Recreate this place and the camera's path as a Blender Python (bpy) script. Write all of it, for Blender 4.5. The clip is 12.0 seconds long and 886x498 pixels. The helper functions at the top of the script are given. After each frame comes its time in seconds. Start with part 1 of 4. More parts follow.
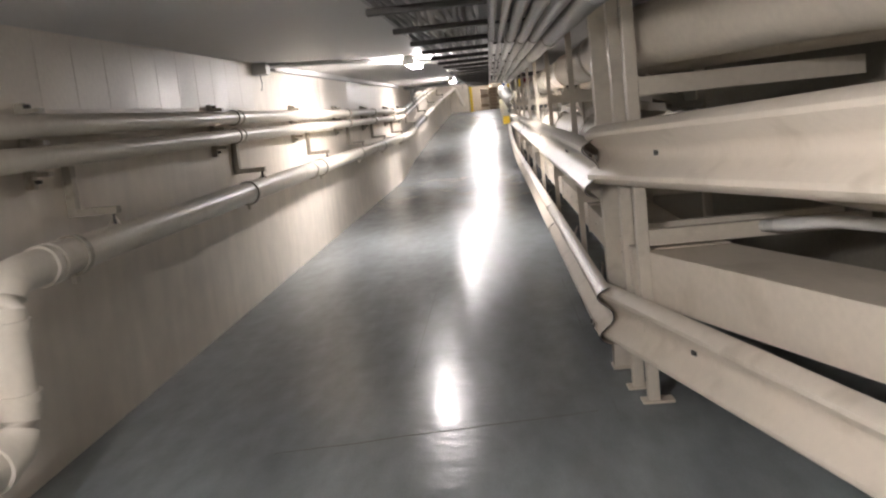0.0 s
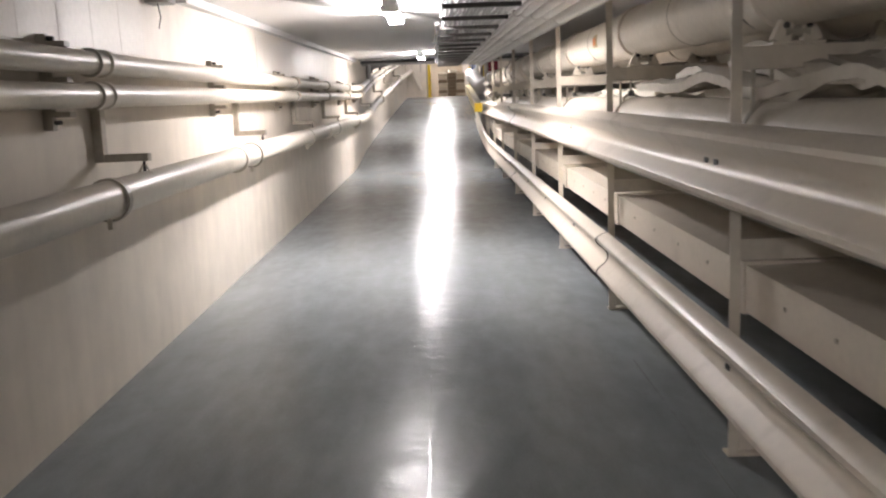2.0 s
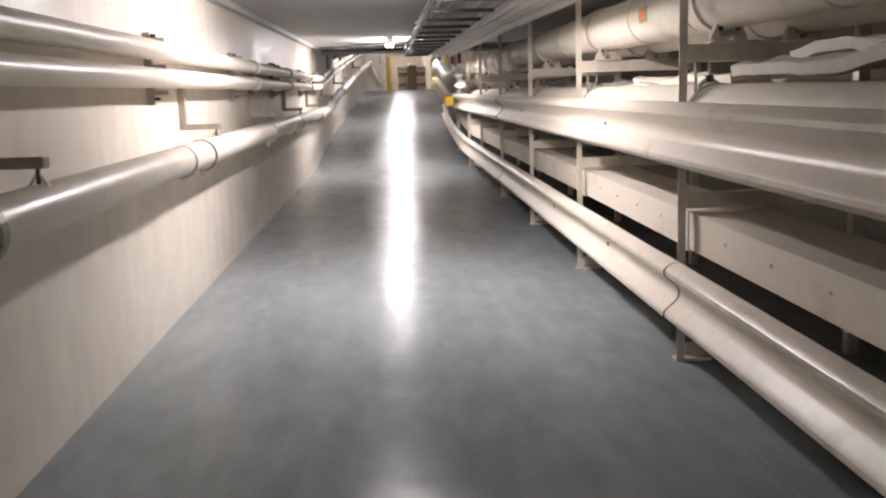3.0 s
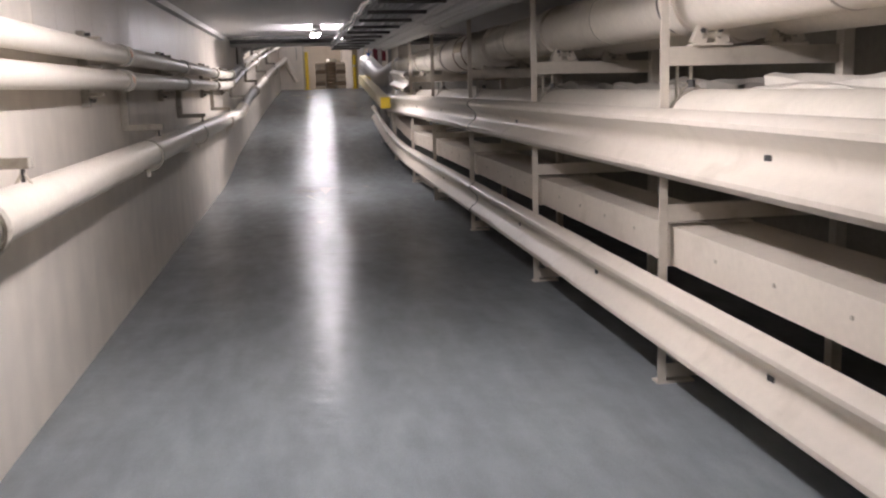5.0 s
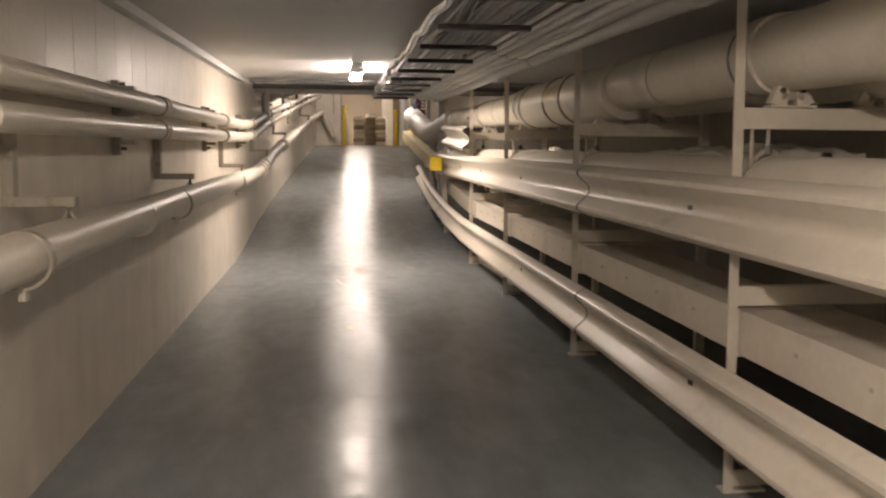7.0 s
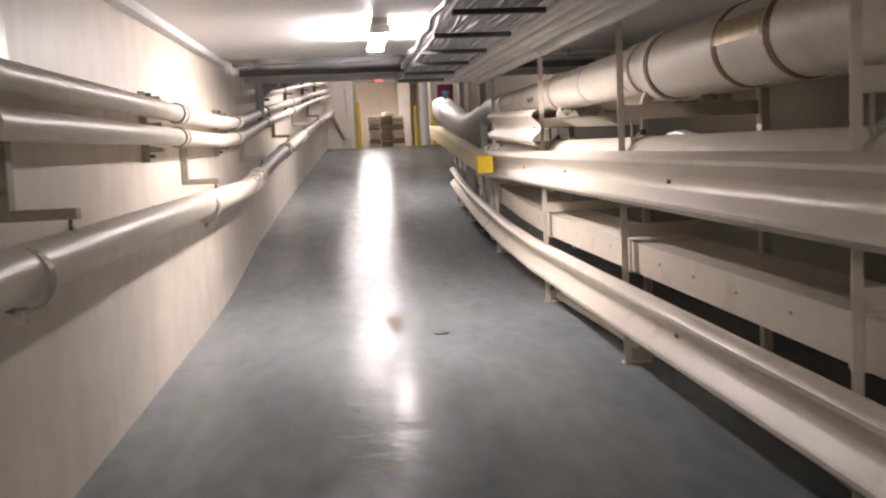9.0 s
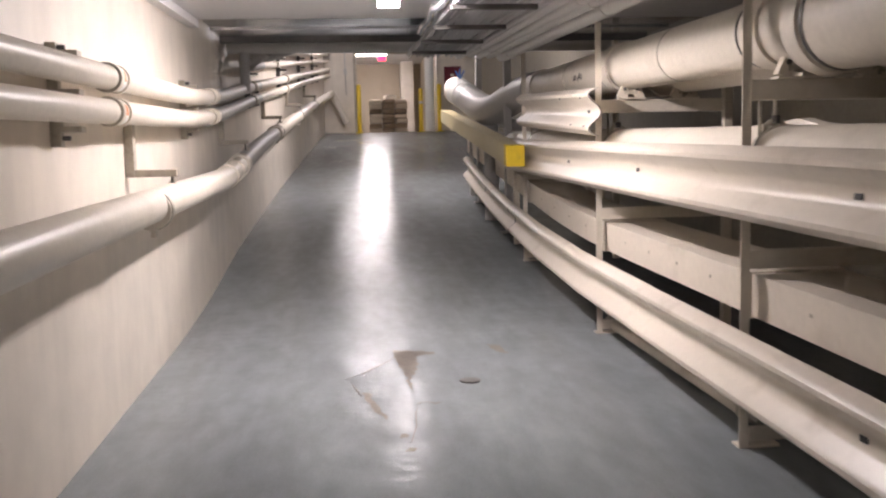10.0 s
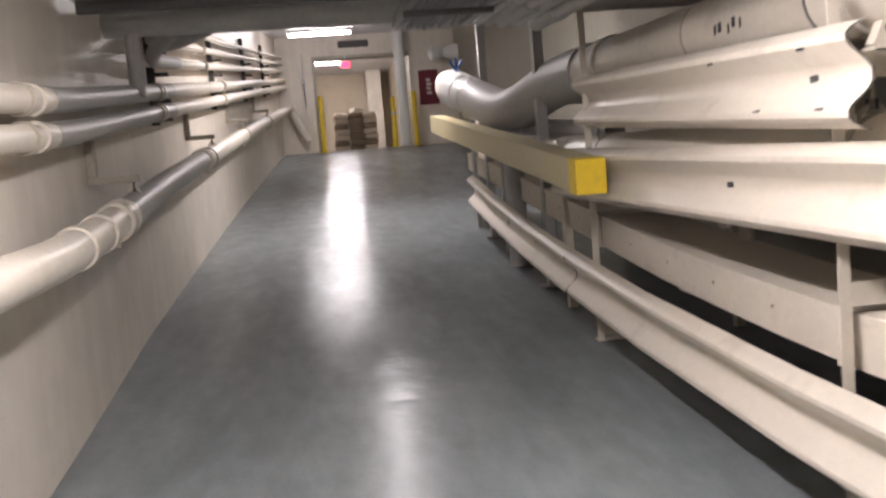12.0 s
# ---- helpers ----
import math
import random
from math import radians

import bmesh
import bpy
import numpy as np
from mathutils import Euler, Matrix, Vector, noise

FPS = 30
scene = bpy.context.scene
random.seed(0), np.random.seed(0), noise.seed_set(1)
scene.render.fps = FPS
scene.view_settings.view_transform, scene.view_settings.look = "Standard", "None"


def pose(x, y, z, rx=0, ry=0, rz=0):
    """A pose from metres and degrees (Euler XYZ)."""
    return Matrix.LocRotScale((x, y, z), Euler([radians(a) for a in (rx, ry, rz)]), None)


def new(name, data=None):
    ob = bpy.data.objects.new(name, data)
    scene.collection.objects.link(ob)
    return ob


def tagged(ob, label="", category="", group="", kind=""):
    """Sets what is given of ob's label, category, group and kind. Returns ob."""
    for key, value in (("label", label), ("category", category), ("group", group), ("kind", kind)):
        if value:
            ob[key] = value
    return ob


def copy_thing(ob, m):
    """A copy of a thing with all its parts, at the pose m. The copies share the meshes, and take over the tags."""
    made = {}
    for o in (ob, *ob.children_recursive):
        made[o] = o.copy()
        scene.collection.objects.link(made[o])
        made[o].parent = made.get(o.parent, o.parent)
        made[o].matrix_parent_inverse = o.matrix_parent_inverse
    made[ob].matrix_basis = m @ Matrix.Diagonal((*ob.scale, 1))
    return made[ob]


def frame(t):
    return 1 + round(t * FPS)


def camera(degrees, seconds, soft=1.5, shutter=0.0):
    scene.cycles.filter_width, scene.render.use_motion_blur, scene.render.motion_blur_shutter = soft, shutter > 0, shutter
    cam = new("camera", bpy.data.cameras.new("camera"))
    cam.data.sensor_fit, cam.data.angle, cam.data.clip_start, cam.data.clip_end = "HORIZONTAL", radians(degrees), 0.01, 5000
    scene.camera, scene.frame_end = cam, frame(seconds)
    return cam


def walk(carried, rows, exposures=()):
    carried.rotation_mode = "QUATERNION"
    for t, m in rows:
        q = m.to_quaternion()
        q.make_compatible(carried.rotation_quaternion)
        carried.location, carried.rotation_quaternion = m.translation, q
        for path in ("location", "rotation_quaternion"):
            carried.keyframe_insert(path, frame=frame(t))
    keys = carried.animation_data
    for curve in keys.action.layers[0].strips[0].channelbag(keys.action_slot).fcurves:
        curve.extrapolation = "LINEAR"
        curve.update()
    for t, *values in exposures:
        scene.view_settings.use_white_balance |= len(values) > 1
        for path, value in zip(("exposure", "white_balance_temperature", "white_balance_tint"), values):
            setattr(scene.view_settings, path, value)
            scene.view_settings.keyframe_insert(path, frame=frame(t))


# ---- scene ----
cam = camera(54.7, 12.0, soft=2.2, shutter=0.3)
METRES, EYE, TILT, LEAN, TURN = 18.0, 1.5, 0.0, 0.0, 4.0
ROWS = [
    (0.0, 0.0, 0.0, 0.0, -0.69, -6.92, 5.71),
    (0.5, -0.0059, 0.0435, 0.0005, -1.5, -7.32, 2.93),
    (1.0, -0.0102, 0.0864, 0.0015, -3.27, -8.13, 4.85),
    (1.5, -0.0136, 0.1284, 0.0017, -3.77, -8.05, 2.41),
    (2.0, -0.0179, 0.1701, 0.0016, -4.4, -7.96, 2.23),
    (2.5, -0.0225, 0.2117, 0.0013, -4.94, -8.14, 1.92),
    (3.0, -0.0301, 0.2515, 0.0021, -7.58, -8.38, 1.78),
    (5.0, -0.0308, 0.406, 0.0095, -13.33, -8.62, 1.66),
    (5.5, -0.0275, 0.4444, 0.0114, -15.13, -8.82, 1.04),
    (6.0, -0.0235, 0.4822, 0.0137, -14.83, -8.51, 0.51),
    (6.5, -0.0215, 0.5204, 0.0147, -13.12, -5.35, -0.34),
    (7.0, -0.0171, 0.5588, 0.0148, -11.03, -4.7, -0.14),
    (9.0, -0.0069, 0.728, 0.0189, -10.05, -4.68, 2.62),
    (9.5, -0.0046, 0.7708, 0.0212, -10.25, -4.09, 2.69),
    (10.0, -0.0023, 0.818, 0.0226, -10.2, -5.57, 1.37),
    (10.5, 0.0025, 0.8623, 0.0249, -10.28, -4.72, 0.04),
    (11.0, 0.0053, 0.9073, 0.0268, -11.05, -2.36, 0.51),
    (11.5, 0.0086, 0.9524, 0.0283, -11.49, -1.34, 0.6),
    (12.0, 0.0128, 0.9952, 0.0297, -12.38, -4.79, 4.67),
]
walk(cam, [(t, pose(0, 0, EYE, TILT, LEAN, TURN) @ pose(METRES * x, METRES * y, METRES * z, 90 + pitch, roll, yaw)) for t, x, y, z, yaw, pitch, roll in ROWS],
     exposures=[(0.0, 0.86, 6600, 13), (0.5, 0.95, 6650, 13), (1.0, 0.95, 6650, 13), (1.5, 0.98, 6650, 13), (2.0, 0.98, 6550, 14), (2.5, 0.86, 6600, 15), (3.2, 0.55, 6500, 16), (5.0, -0.1, 6350, 18), (6.0, 0.22, 6400, 18), (6.5, 0.42, 6800, 18), (7.0, 0.3, 7900, 16), (7.4, 0.35, 7900, 16),
                (8.8, 0.72, 6850, 19), (9.1, 0.58, 6800, 19), (9.5, 0.38, 6700, 19), (10.0, 0.4, 6650, 19), (10.5, 0.0, 6700, 20), (11.2, 0.02, 6650, 18), (12.0, 0.38, 6550, 16)])

# ---- world and light ----
world = bpy.data.worlds.new("world")
scene.world = world
world.use_nodes = True
world.node_tree.nodes["Background"].inputs[0].default_value = (0.02, 0.02, 0.022, 1)
world.node_tree.nodes["Background"].inputs[1].default_value = 0.2
TUBE_STRENGTH = 210.0


# ---- materials ----
def material(name, colour, rough=0.5, metal=0.0, vary=0.12, grain=30.0, blotch=1.2, bump=0.1, bump_scale=60.0, spec=0.5,
             rough_vary=0.1, dirt=None, dirt_amount=0.0, dirt_scale=2.0, coat=0.0, stretch=(1, 1, 1), streak=0.0):
    """Principled surface with two scales of tone, a gloss that varies, fine relief and patches of dirt."""
    m = bpy.data.materials.new(name)
    m.use_nodes = True
    n, l = m.node_tree.nodes, m.node_tree.links
    b = n["Principled BSDF"]
    tc = n.new("ShaderNodeNewGeometry")
    mp = n.new("ShaderNodeMapping")
    mp.inputs["Scale"].default_value = stretch
    l.new(tc.outputs["Position"], mp.inputs["Vector"])

    def noise_node(scale, detail=4.0):
        k = n.new("ShaderNodeTexNoise")
        k.inputs["Scale"].default_value, k.inputs["Detail"].default_value = scale, detail
        l.new(mp.outputs["Vector"], k.inputs["Vector"])
        return k

    fine, large = noise_node(grain), noise_node(blotch, 5)
    add = n.new("ShaderNodeMath")
    add.operation = "ADD"
    l.new(fine.outputs["Fac"], add.inputs[0])
    l.new(large.outputs["Fac"], add.inputs[1])
    ramp = n.new("ShaderNodeMapRange")
    ramp.inputs["From Min"].default_value, ramp.inputs["From Max"].default_value = 0.6, 1.4
    ramp.inputs["To Min"].default_value, ramp.inputs["To Max"].default_value = 1 - vary, 1 + vary
    l.new(add.outputs[0], ramp.inputs["Value"])
    mul = n.new("ShaderNodeVectorMath")
    mul.operation = "SCALE"
    mul.inputs[0].default_value = colour
    l.new(ramp.outputs[0], mul.inputs["Scale"])
    out = mul.outputs[0]
    if streak:
        sm = n.new("ShaderNodeMapping")
        sm.inputs["Scale"].default_value = (1, 1, 0.06)
        l.new(tc.outputs["Position"], sm.inputs["Vector"])
        sn = n.new("ShaderNodeTexNoise")
        sn.inputs["Scale"].default_value, sn.inputs["Detail"].default_value = 7.0, 6.0
        l.new(sm.outputs["Vector"], sn.inputs["Vector"])
        sr = n.new("ShaderNodeMapRange")
        sr.inputs["From Min"].default_value, sr.inputs["From Max"].default_value = 0.35, 0.65
        sr.inputs["To Min"].default_value, sr.inputs["To Max"].default_value = 1 - streak, 1 + streak
        l.new(sn.outputs["Fac"], sr.inputs["Value"])
        runs = n.new("ShaderNodeVectorMath")
        runs.operation = "SCALE"
        l.new(out, runs.inputs[0])
        l.new(sr.outputs[0], runs.inputs["Scale"])
        out = runs.outputs[0]
    if dirt:
        d = noise_node(dirt_scale, 8)
        cr = n.new("ShaderNodeMapRange")
        cr.inputs["From Min"].default_value, cr.inputs["From Max"].default_value = 0.56, 0.72
        cr.inputs["To Max"].default_value = dirt_amount
        l.new(d.outputs["Fac"], cr.inputs["Value"])
        mix = n.new("ShaderNodeMix")
        mix.data_type = "RGBA"
        l.new(cr.outputs[0], mix.inputs[0])
        l.new(out, mix.inputs[6])
        mix.inputs[7].default_value = (*dirt, 1)
        out = mix.outputs[2]
    l.new(out, b.inputs["Base Color"])
    rr = n.new("ShaderNodeMapRange")
    rr.inputs["From Min"].default_value, rr.inputs["From Max"].default_value = 0.3, 0.7
    rr.inputs["To Min"].default_value, rr.inputs["To Max"].default_value = max(rough - rough_vary, 0.02), rough + rough_vary
    l.new(large.outputs["Fac"], rr.inputs["Value"])
    l.new(rr.outputs[0], b.inputs["Roughness"])
    b.inputs["Metallic"].default_value = metal
    b.inputs["Specular IOR Level"].default_value = spec
    b.inputs["Coat Weight"].default_value = coat
    if bump:
        bn = n.new("ShaderNodeBump")
        bn.inputs["Strength"].default_value, bn.inputs["Distance"].default_value = bump, 0.01
        k = noise_node(bump_scale, 3)
        l.new(k.outputs["Fac"], bn.inputs["Height"])
        l.new(bn.outputs[0], b.inputs["Normal"])
    return m


def glowing(name, colour, strength):
    m = bpy.data.materials.new(name)
    m.use_nodes = True
    b = m.node_tree.nodes["Principled BSDF"]
    b.inputs["Base Color"].default_value = (*colour, 1)
    b.inputs["Emission Color"].default_value = (*colour, 1)
    b.inputs["Emission Strength"].default_value = strength
    return m


CREAM = (0.70, 0.63, 0.54)
M_WALL = material("painted wall", (0.74, 0.675, 0.59), 0.45, grain=4.0, vary=0.12, blotch=0.9, bump=0.12, bump_scale=14, dirt=(0.5, 0.44, 0.36), dirt_amount=0.25, dirt_scale=1.1, streak=0.035)
M_BLOCK = material("painted block", (0.74, 0.68, 0.60), 0.4, vary=0.07, blotch=1.6, bump=0.2, bump_scale=30)
M_RAIL = material("rail paint", CREAM, 0.38, rough_vary=0.06, vary=0.05, blotch=1.5, bump=0.05, bump_scale=25, dirt=(0.36, 0.3, 0.22), dirt_amount=0.3, dirt_scale=5)
M_RACK = material("rack paint", (0.66, 0.60, 0.51), 0.42, vary=0.07, bump=0.06, dirt=(0.3, 0.25, 0.18), dirt_amount=0.3, dirt_scale=6)
M_PIPE = material("pipe paint", (0.70, 0.64, 0.55), 0.4, rough_vary=0.06, vary=0.07, bump=0.08, bump_scale=18, dirt=(0.42, 0.36, 0.28), dirt_amount=0.25, dirt_scale=4)
M_JACKET = material("pipe jacket", (0.71, 0.65, 0.56), 0.5, vary=0.08, bump=0.25, bump_scale=9, dirt=(0.4, 0.34, 0.26), dirt_amount=0.35, dirt_scale=3)
M_GREYJACKET = material("grey jacket", (0.43, 0.415, 0.40), 0.55, vary=0.1, bump=0.15, bump_scale=12)
M_DUCT = material("duct paint", (0.68, 0.61, 0.52), 0.5, vary=0.07, bump=0.12, bump_scale=12, dirt=(0.38, 0.32, 0.24), dirt_amount=0.35, dirt_scale=3)
M_CEIL = material("ceiling paint", (0.70, 0.69, 0.69), 0.5, vary=0.05, blotch=0.7, bump=0.1, bump_scale=10)
M_STEEL = material("galvanised steel", (0.42, 0.42, 0.42), 0.4, metal=0.8, vary=0.15, grain=40, bump=0.05)
M_SHINY = material("bright sheet metal", (0.60, 0.60, 0.61), 0.2, metal=0.9, vary=0.2, grain=8, bump=0.12, bump_scale=3, rough_vary=0.02)
M_CABLE = material("grey cable", (0.30, 0.30, 0.31), 0.5, vary=0.2, grain=12, bump=0.05)
M_CONDUIT = material("painted conduit", (0.52, 0.51, 0.49), 0.4, vary=0.1, bump=0.06)
M_BARE = material("bare pipe", (0.40, 0.385, 0.36), 0.46, rough_vary=0.06, vary=0.15, bump=0.06)
M_DARK = material("dark steel", (0.09, 0.085, 0.08), 0.5, vary=0.2, metal=0.3)
M_BRACKET = material("bracket paint", (0.42, 0.38, 0.31), 0.5, vary=0.15, dirt=(0.16, 0.12, 0.09), dirt_amount=0.5, dirt_scale=20)
M_YELLOW = material("yellow paint", (0.80, 0.56, 0.03), 0.4, vary=0.08, dirt=(0.35, 0.24, 0.05), dirt_amount=0.3, dirt_scale=9)
# Wall behind the rack: the shade there is put into its dark base colour.
M_BACK = material("shade-darkened wall", (0.33, 0.30, 0.245), 0.8, vary=0.15, bump=0.2, bump_scale=12)
M_WHITE = material("white enamel", (0.78, 0.78, 0.76), 0.35, vary=0.03, bump=0)
M_RUST = material("rusty band", (0.16, 0.08, 0.02), 0.6, vary=0.4, grain=60)
M_FOIL = material("foil label", (0.50, 0.38, 0.2), 0.42, metal=0.25, vary=0.35, grain=25, bump=0.3, bump_scale=40)
M_ORANGE = material("orange print", (0.75, 0.22, 0.04), 0.5, vary=0.1, bump=0)
M_BLACK = material("black print", (0.03, 0.03, 0.03), 0.5, vary=0.1, bump=0)
M_MAROON = material("maroon sign", (0.15, 0.015, 0.03), 0.4, vary=0.1, bump=0)
M_TAN = material("tan painted wall", (0.50, 0.415, 0.31), 0.6, vary=0.08, bump=0.1, dirt=(0.36, 0.28, 0.2), dirt_amount=0.3)
M_CARTON = material("wrapped cartons", (0.25, 0.185, 0.125), 0.45, vary=0.15, grain=14, bump=0.3, bump_scale=10)
M_SACK = material("paper sacks", (0.60, 0.52, 0.42), 0.5, vary=0.12, bump=0.3, bump_scale=14)
M_PALE = material("pale wrap", (0.68, 0.64, 0.56), 0.3, vary=0.1, bump=0.3, bump_scale=14)
M_WOOD = material("pallet wood", (0.32, 0.2, 0.1), 0.8, vary=0.2, grain=20, stretch=(1, 6, 6))
M_BLUE = material("blue valve", (0.05, 0.16, 0.5), 0.4, vary=0.1, bump=0)
M_SHEET = material("insulation sheet", (0.62, 0.58, 0.51), 0.7, vary=0.12, grain=16, bump=0.35, bump_scale=16)


def epoxy(name):
    """Rolled floor paint: cloudy grey-blue, scuffed along the walk, with long ripples, orange peel and an uneven gloss."""
    m = bpy.data.materials.new(name)
    m.use_nodes = True
    n, l = m.node_tree.nodes, m.node_tree.links
    b = n["Principled BSDF"]
    geo = n.new("ShaderNodeNewGeometry")

    def cloud(scale, stretch, detail=4.0):
        mp = n.new("ShaderNodeMapping")
        mp.inputs["Scale"].default_value = stretch
        l.new(geo.outputs["Position"], mp.inputs["Vector"])
        k = n.new("ShaderNodeTexNoise")
        k.inputs["Scale"].default_value, k.inputs["Detail"].default_value = scale, detail
        l.new(mp.outputs["Vector"], k.inputs["Vector"])
        return k.outputs["Fac"]

    def spread(value, lo, hi, to_lo, to_hi):
        r = n.new("ShaderNodeMapRange")
        for k, v in (("From Min", lo), ("From Max", hi), ("To Min", to_lo), ("To Max", to_hi)):
            r.inputs[k].default_value = v
        l.new(value, r.inputs["Value"])
        return r.outputs[0]

    def times(a, c):
        k = n.new("ShaderNodeMath")
        k.operation = "MULTIPLY"
        l.new(a, k.inputs[0])
        l.new(c, k.inputs[1])
        return k.outputs[0]

    tone = times(spread(cloud(1.1, (1.4, 0.5, 1), 6), 0.3, 0.7, 0.84, 1.16), spread(cloud(9.0, (1, 0.35, 1), 5), 0.3, 0.7, 0.9, 1.1))
    tone = times(tone, spread(cloud(160.0, (1, 1, 1), 2), 0.3, 0.7, 0.93, 1.07))
    tint = n.new("ShaderNodeVectorMath")
    tint.operation = "SCALE"
    tint.inputs[0].default_value = FLOOR_TINT
    l.new(tone, tint.inputs["Scale"])
    l.new(tint.outputs[0], b.inputs["Base Color"])
    l.new(spread(cloud(1.7, (1, 0.6, 1), 6), 0.3, 0.7, 0.16, 0.268), b.inputs["Roughness"])
    b.inputs["Specular IOR Level"].default_value = 0.07
    last = None
    for fac, strength, depth in ((cloud(2.6, (1.0, 1.5, 1), 2), 0.7, 0.012), (cloud(12.0, (0.9, 1.2, 1), 3), 0.55, 0.004), (cloud(95.0, (1, 1, 1), 1), 0.25, 0.0007)):
        k = n.new("ShaderNodeBump")
        k.inputs["Strength"].default_value, k.inputs["Distance"].default_value = strength, depth
        l.new(fac, k.inputs["Height"])
        if last:
            l.new(last, k.inputs["Normal"])
        last = k.outputs[0]
    l.new(last, b.inputs["Normal"])
    return m


FLOOR_TINT = (0.218, 0.238, 0.248)
M_FLOOR = epoxy("epoxy floor")
M_WORN = material("bare concrete patch", (0.125, 0.108, 0.088), 0.6, rough_vary=0.06, vary=0.3, grain=25, bump=0.1)
M_SCRATCH = material("pale scratch", (0.225, 0.24, 0.25), 0.2, rough_vary=0.04, vary=0.2)
M_TUBE = glowing("fluorescent tube", (1.0, 0.965, 0.955), TUBE_STRENGTH)
M_EXIT = glowing("exit letters", (1.0, 0.03, 0.08), 4.0)


# ---- the line of the tunnel ----
KINK = 21.3


def zf(y):
    """Floor height: a gentle rise, then a ramp, then level."""
    y = min(y, 38.0)
    z = -0.05 + 0.0375 * y
    d = y - KINK
    if d > 1.2:
        return z + 0.0875 * d
    return z + 0.0875 * max(0.0, d + 1.2) ** 2 / 4.8


def xl(y):
    """The wall beside the walkway, which leans in slightly along the ramp."""
    if y < 24:
        return -2.27
    return -2.27 + 0.027 * (y - 24) + 0.0011 * (y - 24) ** 2


def zc(y):
    """Underside of the low ceiling."""
    return 2.09 + 0.0455 * y


# ---- mesh helpers ----
def mesh_object(name, bm, mat, smooth=False, parent=None):
    me = bpy.data.meshes.new(name)
    bmesh.ops.recalc_face_normals(bm, faces=bm.faces)
    bm.to_mesh(me)
    bm.free()
    if smooth:
        for p in me.polygons:
            p.use_smooth = True
        me.set_sharp_from_angle(angle=radians(35))
    me.materials.append(mat)
    ob = new(name, me)
    if parent:
        ob.parent = parent
    return ob


def part(name, bm, mat, parent, label="", smooth=False):
    ob = mesh_object(name, bm, mat, smooth, parent)
    return tagged(ob, label) if label else ob


def thing(name, label, category, x=0, y=0, z=0, group="", kind=""):
    ob = new(name)
    ob.matrix_basis = pose(x, y, z)
    return tagged(ob, label, category, group, kind)


def box(bm, x0, x1, y0, y1, z0, z1, bevel=0.0, m=None):
    vs = [bm.verts.new((x, y, z)) for z in (z0, z1) for x, y in ((x0, y0), (x1, y0), (x1, y1), (x0, y1))]
    fs = [bm.faces.new([vs[i] for i in f]) for f in ((3, 2, 1, 0), (4, 5, 6, 7), (0, 1, 5, 4), (1, 2, 6, 5), (2, 3, 7, 6), (3, 0, 4, 7))]
    if m:
        bmesh.ops.transform(bm, matrix=m, verts=vs)
    if bevel:
        es = list({e for f in fs for e in f.edges})
        bmesh.ops.bevel(bm, geom=es, offset=bevel, segments=2, affect="EDGES", profile=0.5)
    return bm


def new_box(*a, **k):
    return box(bmesh.new(), *a, **k)


def tube(bm, pts, r, n=16, caps=True, up=(0, 0, 1), wobble=0.0):
    """A round bar along a line of points."""
    pts = [Vector(p) for p in pts]
    rings = []
    for i, p in enumerate(pts):
        a = (p - pts[i - 1]).normalized() if i else (pts[1] - p).normalized()
        b = (pts[i + 1] - p).normalized() if i < len(pts) - 1 else a
        d = (a + b).normalized()
        u = Vector(up) if abs(d.dot(Vector(up))) < 0.95 else Vector((1, 0, 0))
        s = d.cross(u).normalized()
        w = s.cross(d)
        k = 1 / max(d.dot(a), 0.6)
        rad = r[i] if isinstance(r, (list, tuple)) else r
        ring = []
        for j in range(n):
            t = 2 * math.pi * j / n
            rr = rad * (1 + wobble * noise.noise(p * 2.3 + Vector((math.cos(t), math.sin(t), 0))))
            ring.append(bm.verts.new(p + (s * math.cos(t) + w * math.sin(t) * k) * rr))
        rings.append(ring)
    for a, b in zip(rings, rings[1:]):
        for j in range(n):
            bm.faces.new((a[j], a[(j + 1) % n], b[(j + 1) % n], b[j]))
    if caps:
        bm.faces.new(rings[0][::-1])
        bm.faces.new(rings[-1])
    return bm


def new_tube(*a, **k):
    return tube(bmesh.new(), *a, **k)


def bend(pts, radius=0.15, steps=5):
    """Round the corners of a line of points."""
    pts = [Vector(p) for p in pts]
    out = [pts[0]]
    for a, b, c in zip(pts, pts[1:], pts[2:]):
        r = min(radius, (a - b).length * 0.45, (c - b).length * 0.45)
        p, q = b + (a - b).normalized() * r, b + (c - b).normalized() * r
        for i in range(steps + 1):
            t = i / steps
            out.append(p * (1 - t) ** 2 + b * 2 * t * (1 - t) + q * t * t)
    out.append(pts[-1])
    return out


def strip(bm, rows, closed=False):
    """Faces between rows of points, each row a cross-section."""
    vs = [[bm.verts.new(p) for p in r] for r in rows]
    m = len(rows[0])
    for a, b in zip(vs, vs[1:]):
        for j in range(m if closed else m - 1):
            bm.faces.new((a[j], a[(j + 1) % m], b[(j + 1) % m], b[j]))
    if closed:
        bm.faces.new(vs[0][::-1])
        bm.faces.new(vs[-1])
    return bm


def steps_to(a, b, d):
    k = max(1, int(abs(b - a) / d + 0.5))
    return [a + (b - a) * i / k for i in range(k + 1)]


def plan_ys(a, b):
    return sorted({a, b} | {y for y in (KINK - 1.2, KINK - 0.8, KINK - 0.4, KINK, KINK + 0.4, KINK + 0.8, KINK + 1.2, 24, 26, 28, 30, 32, 34, 36, 38) if a < y < b})


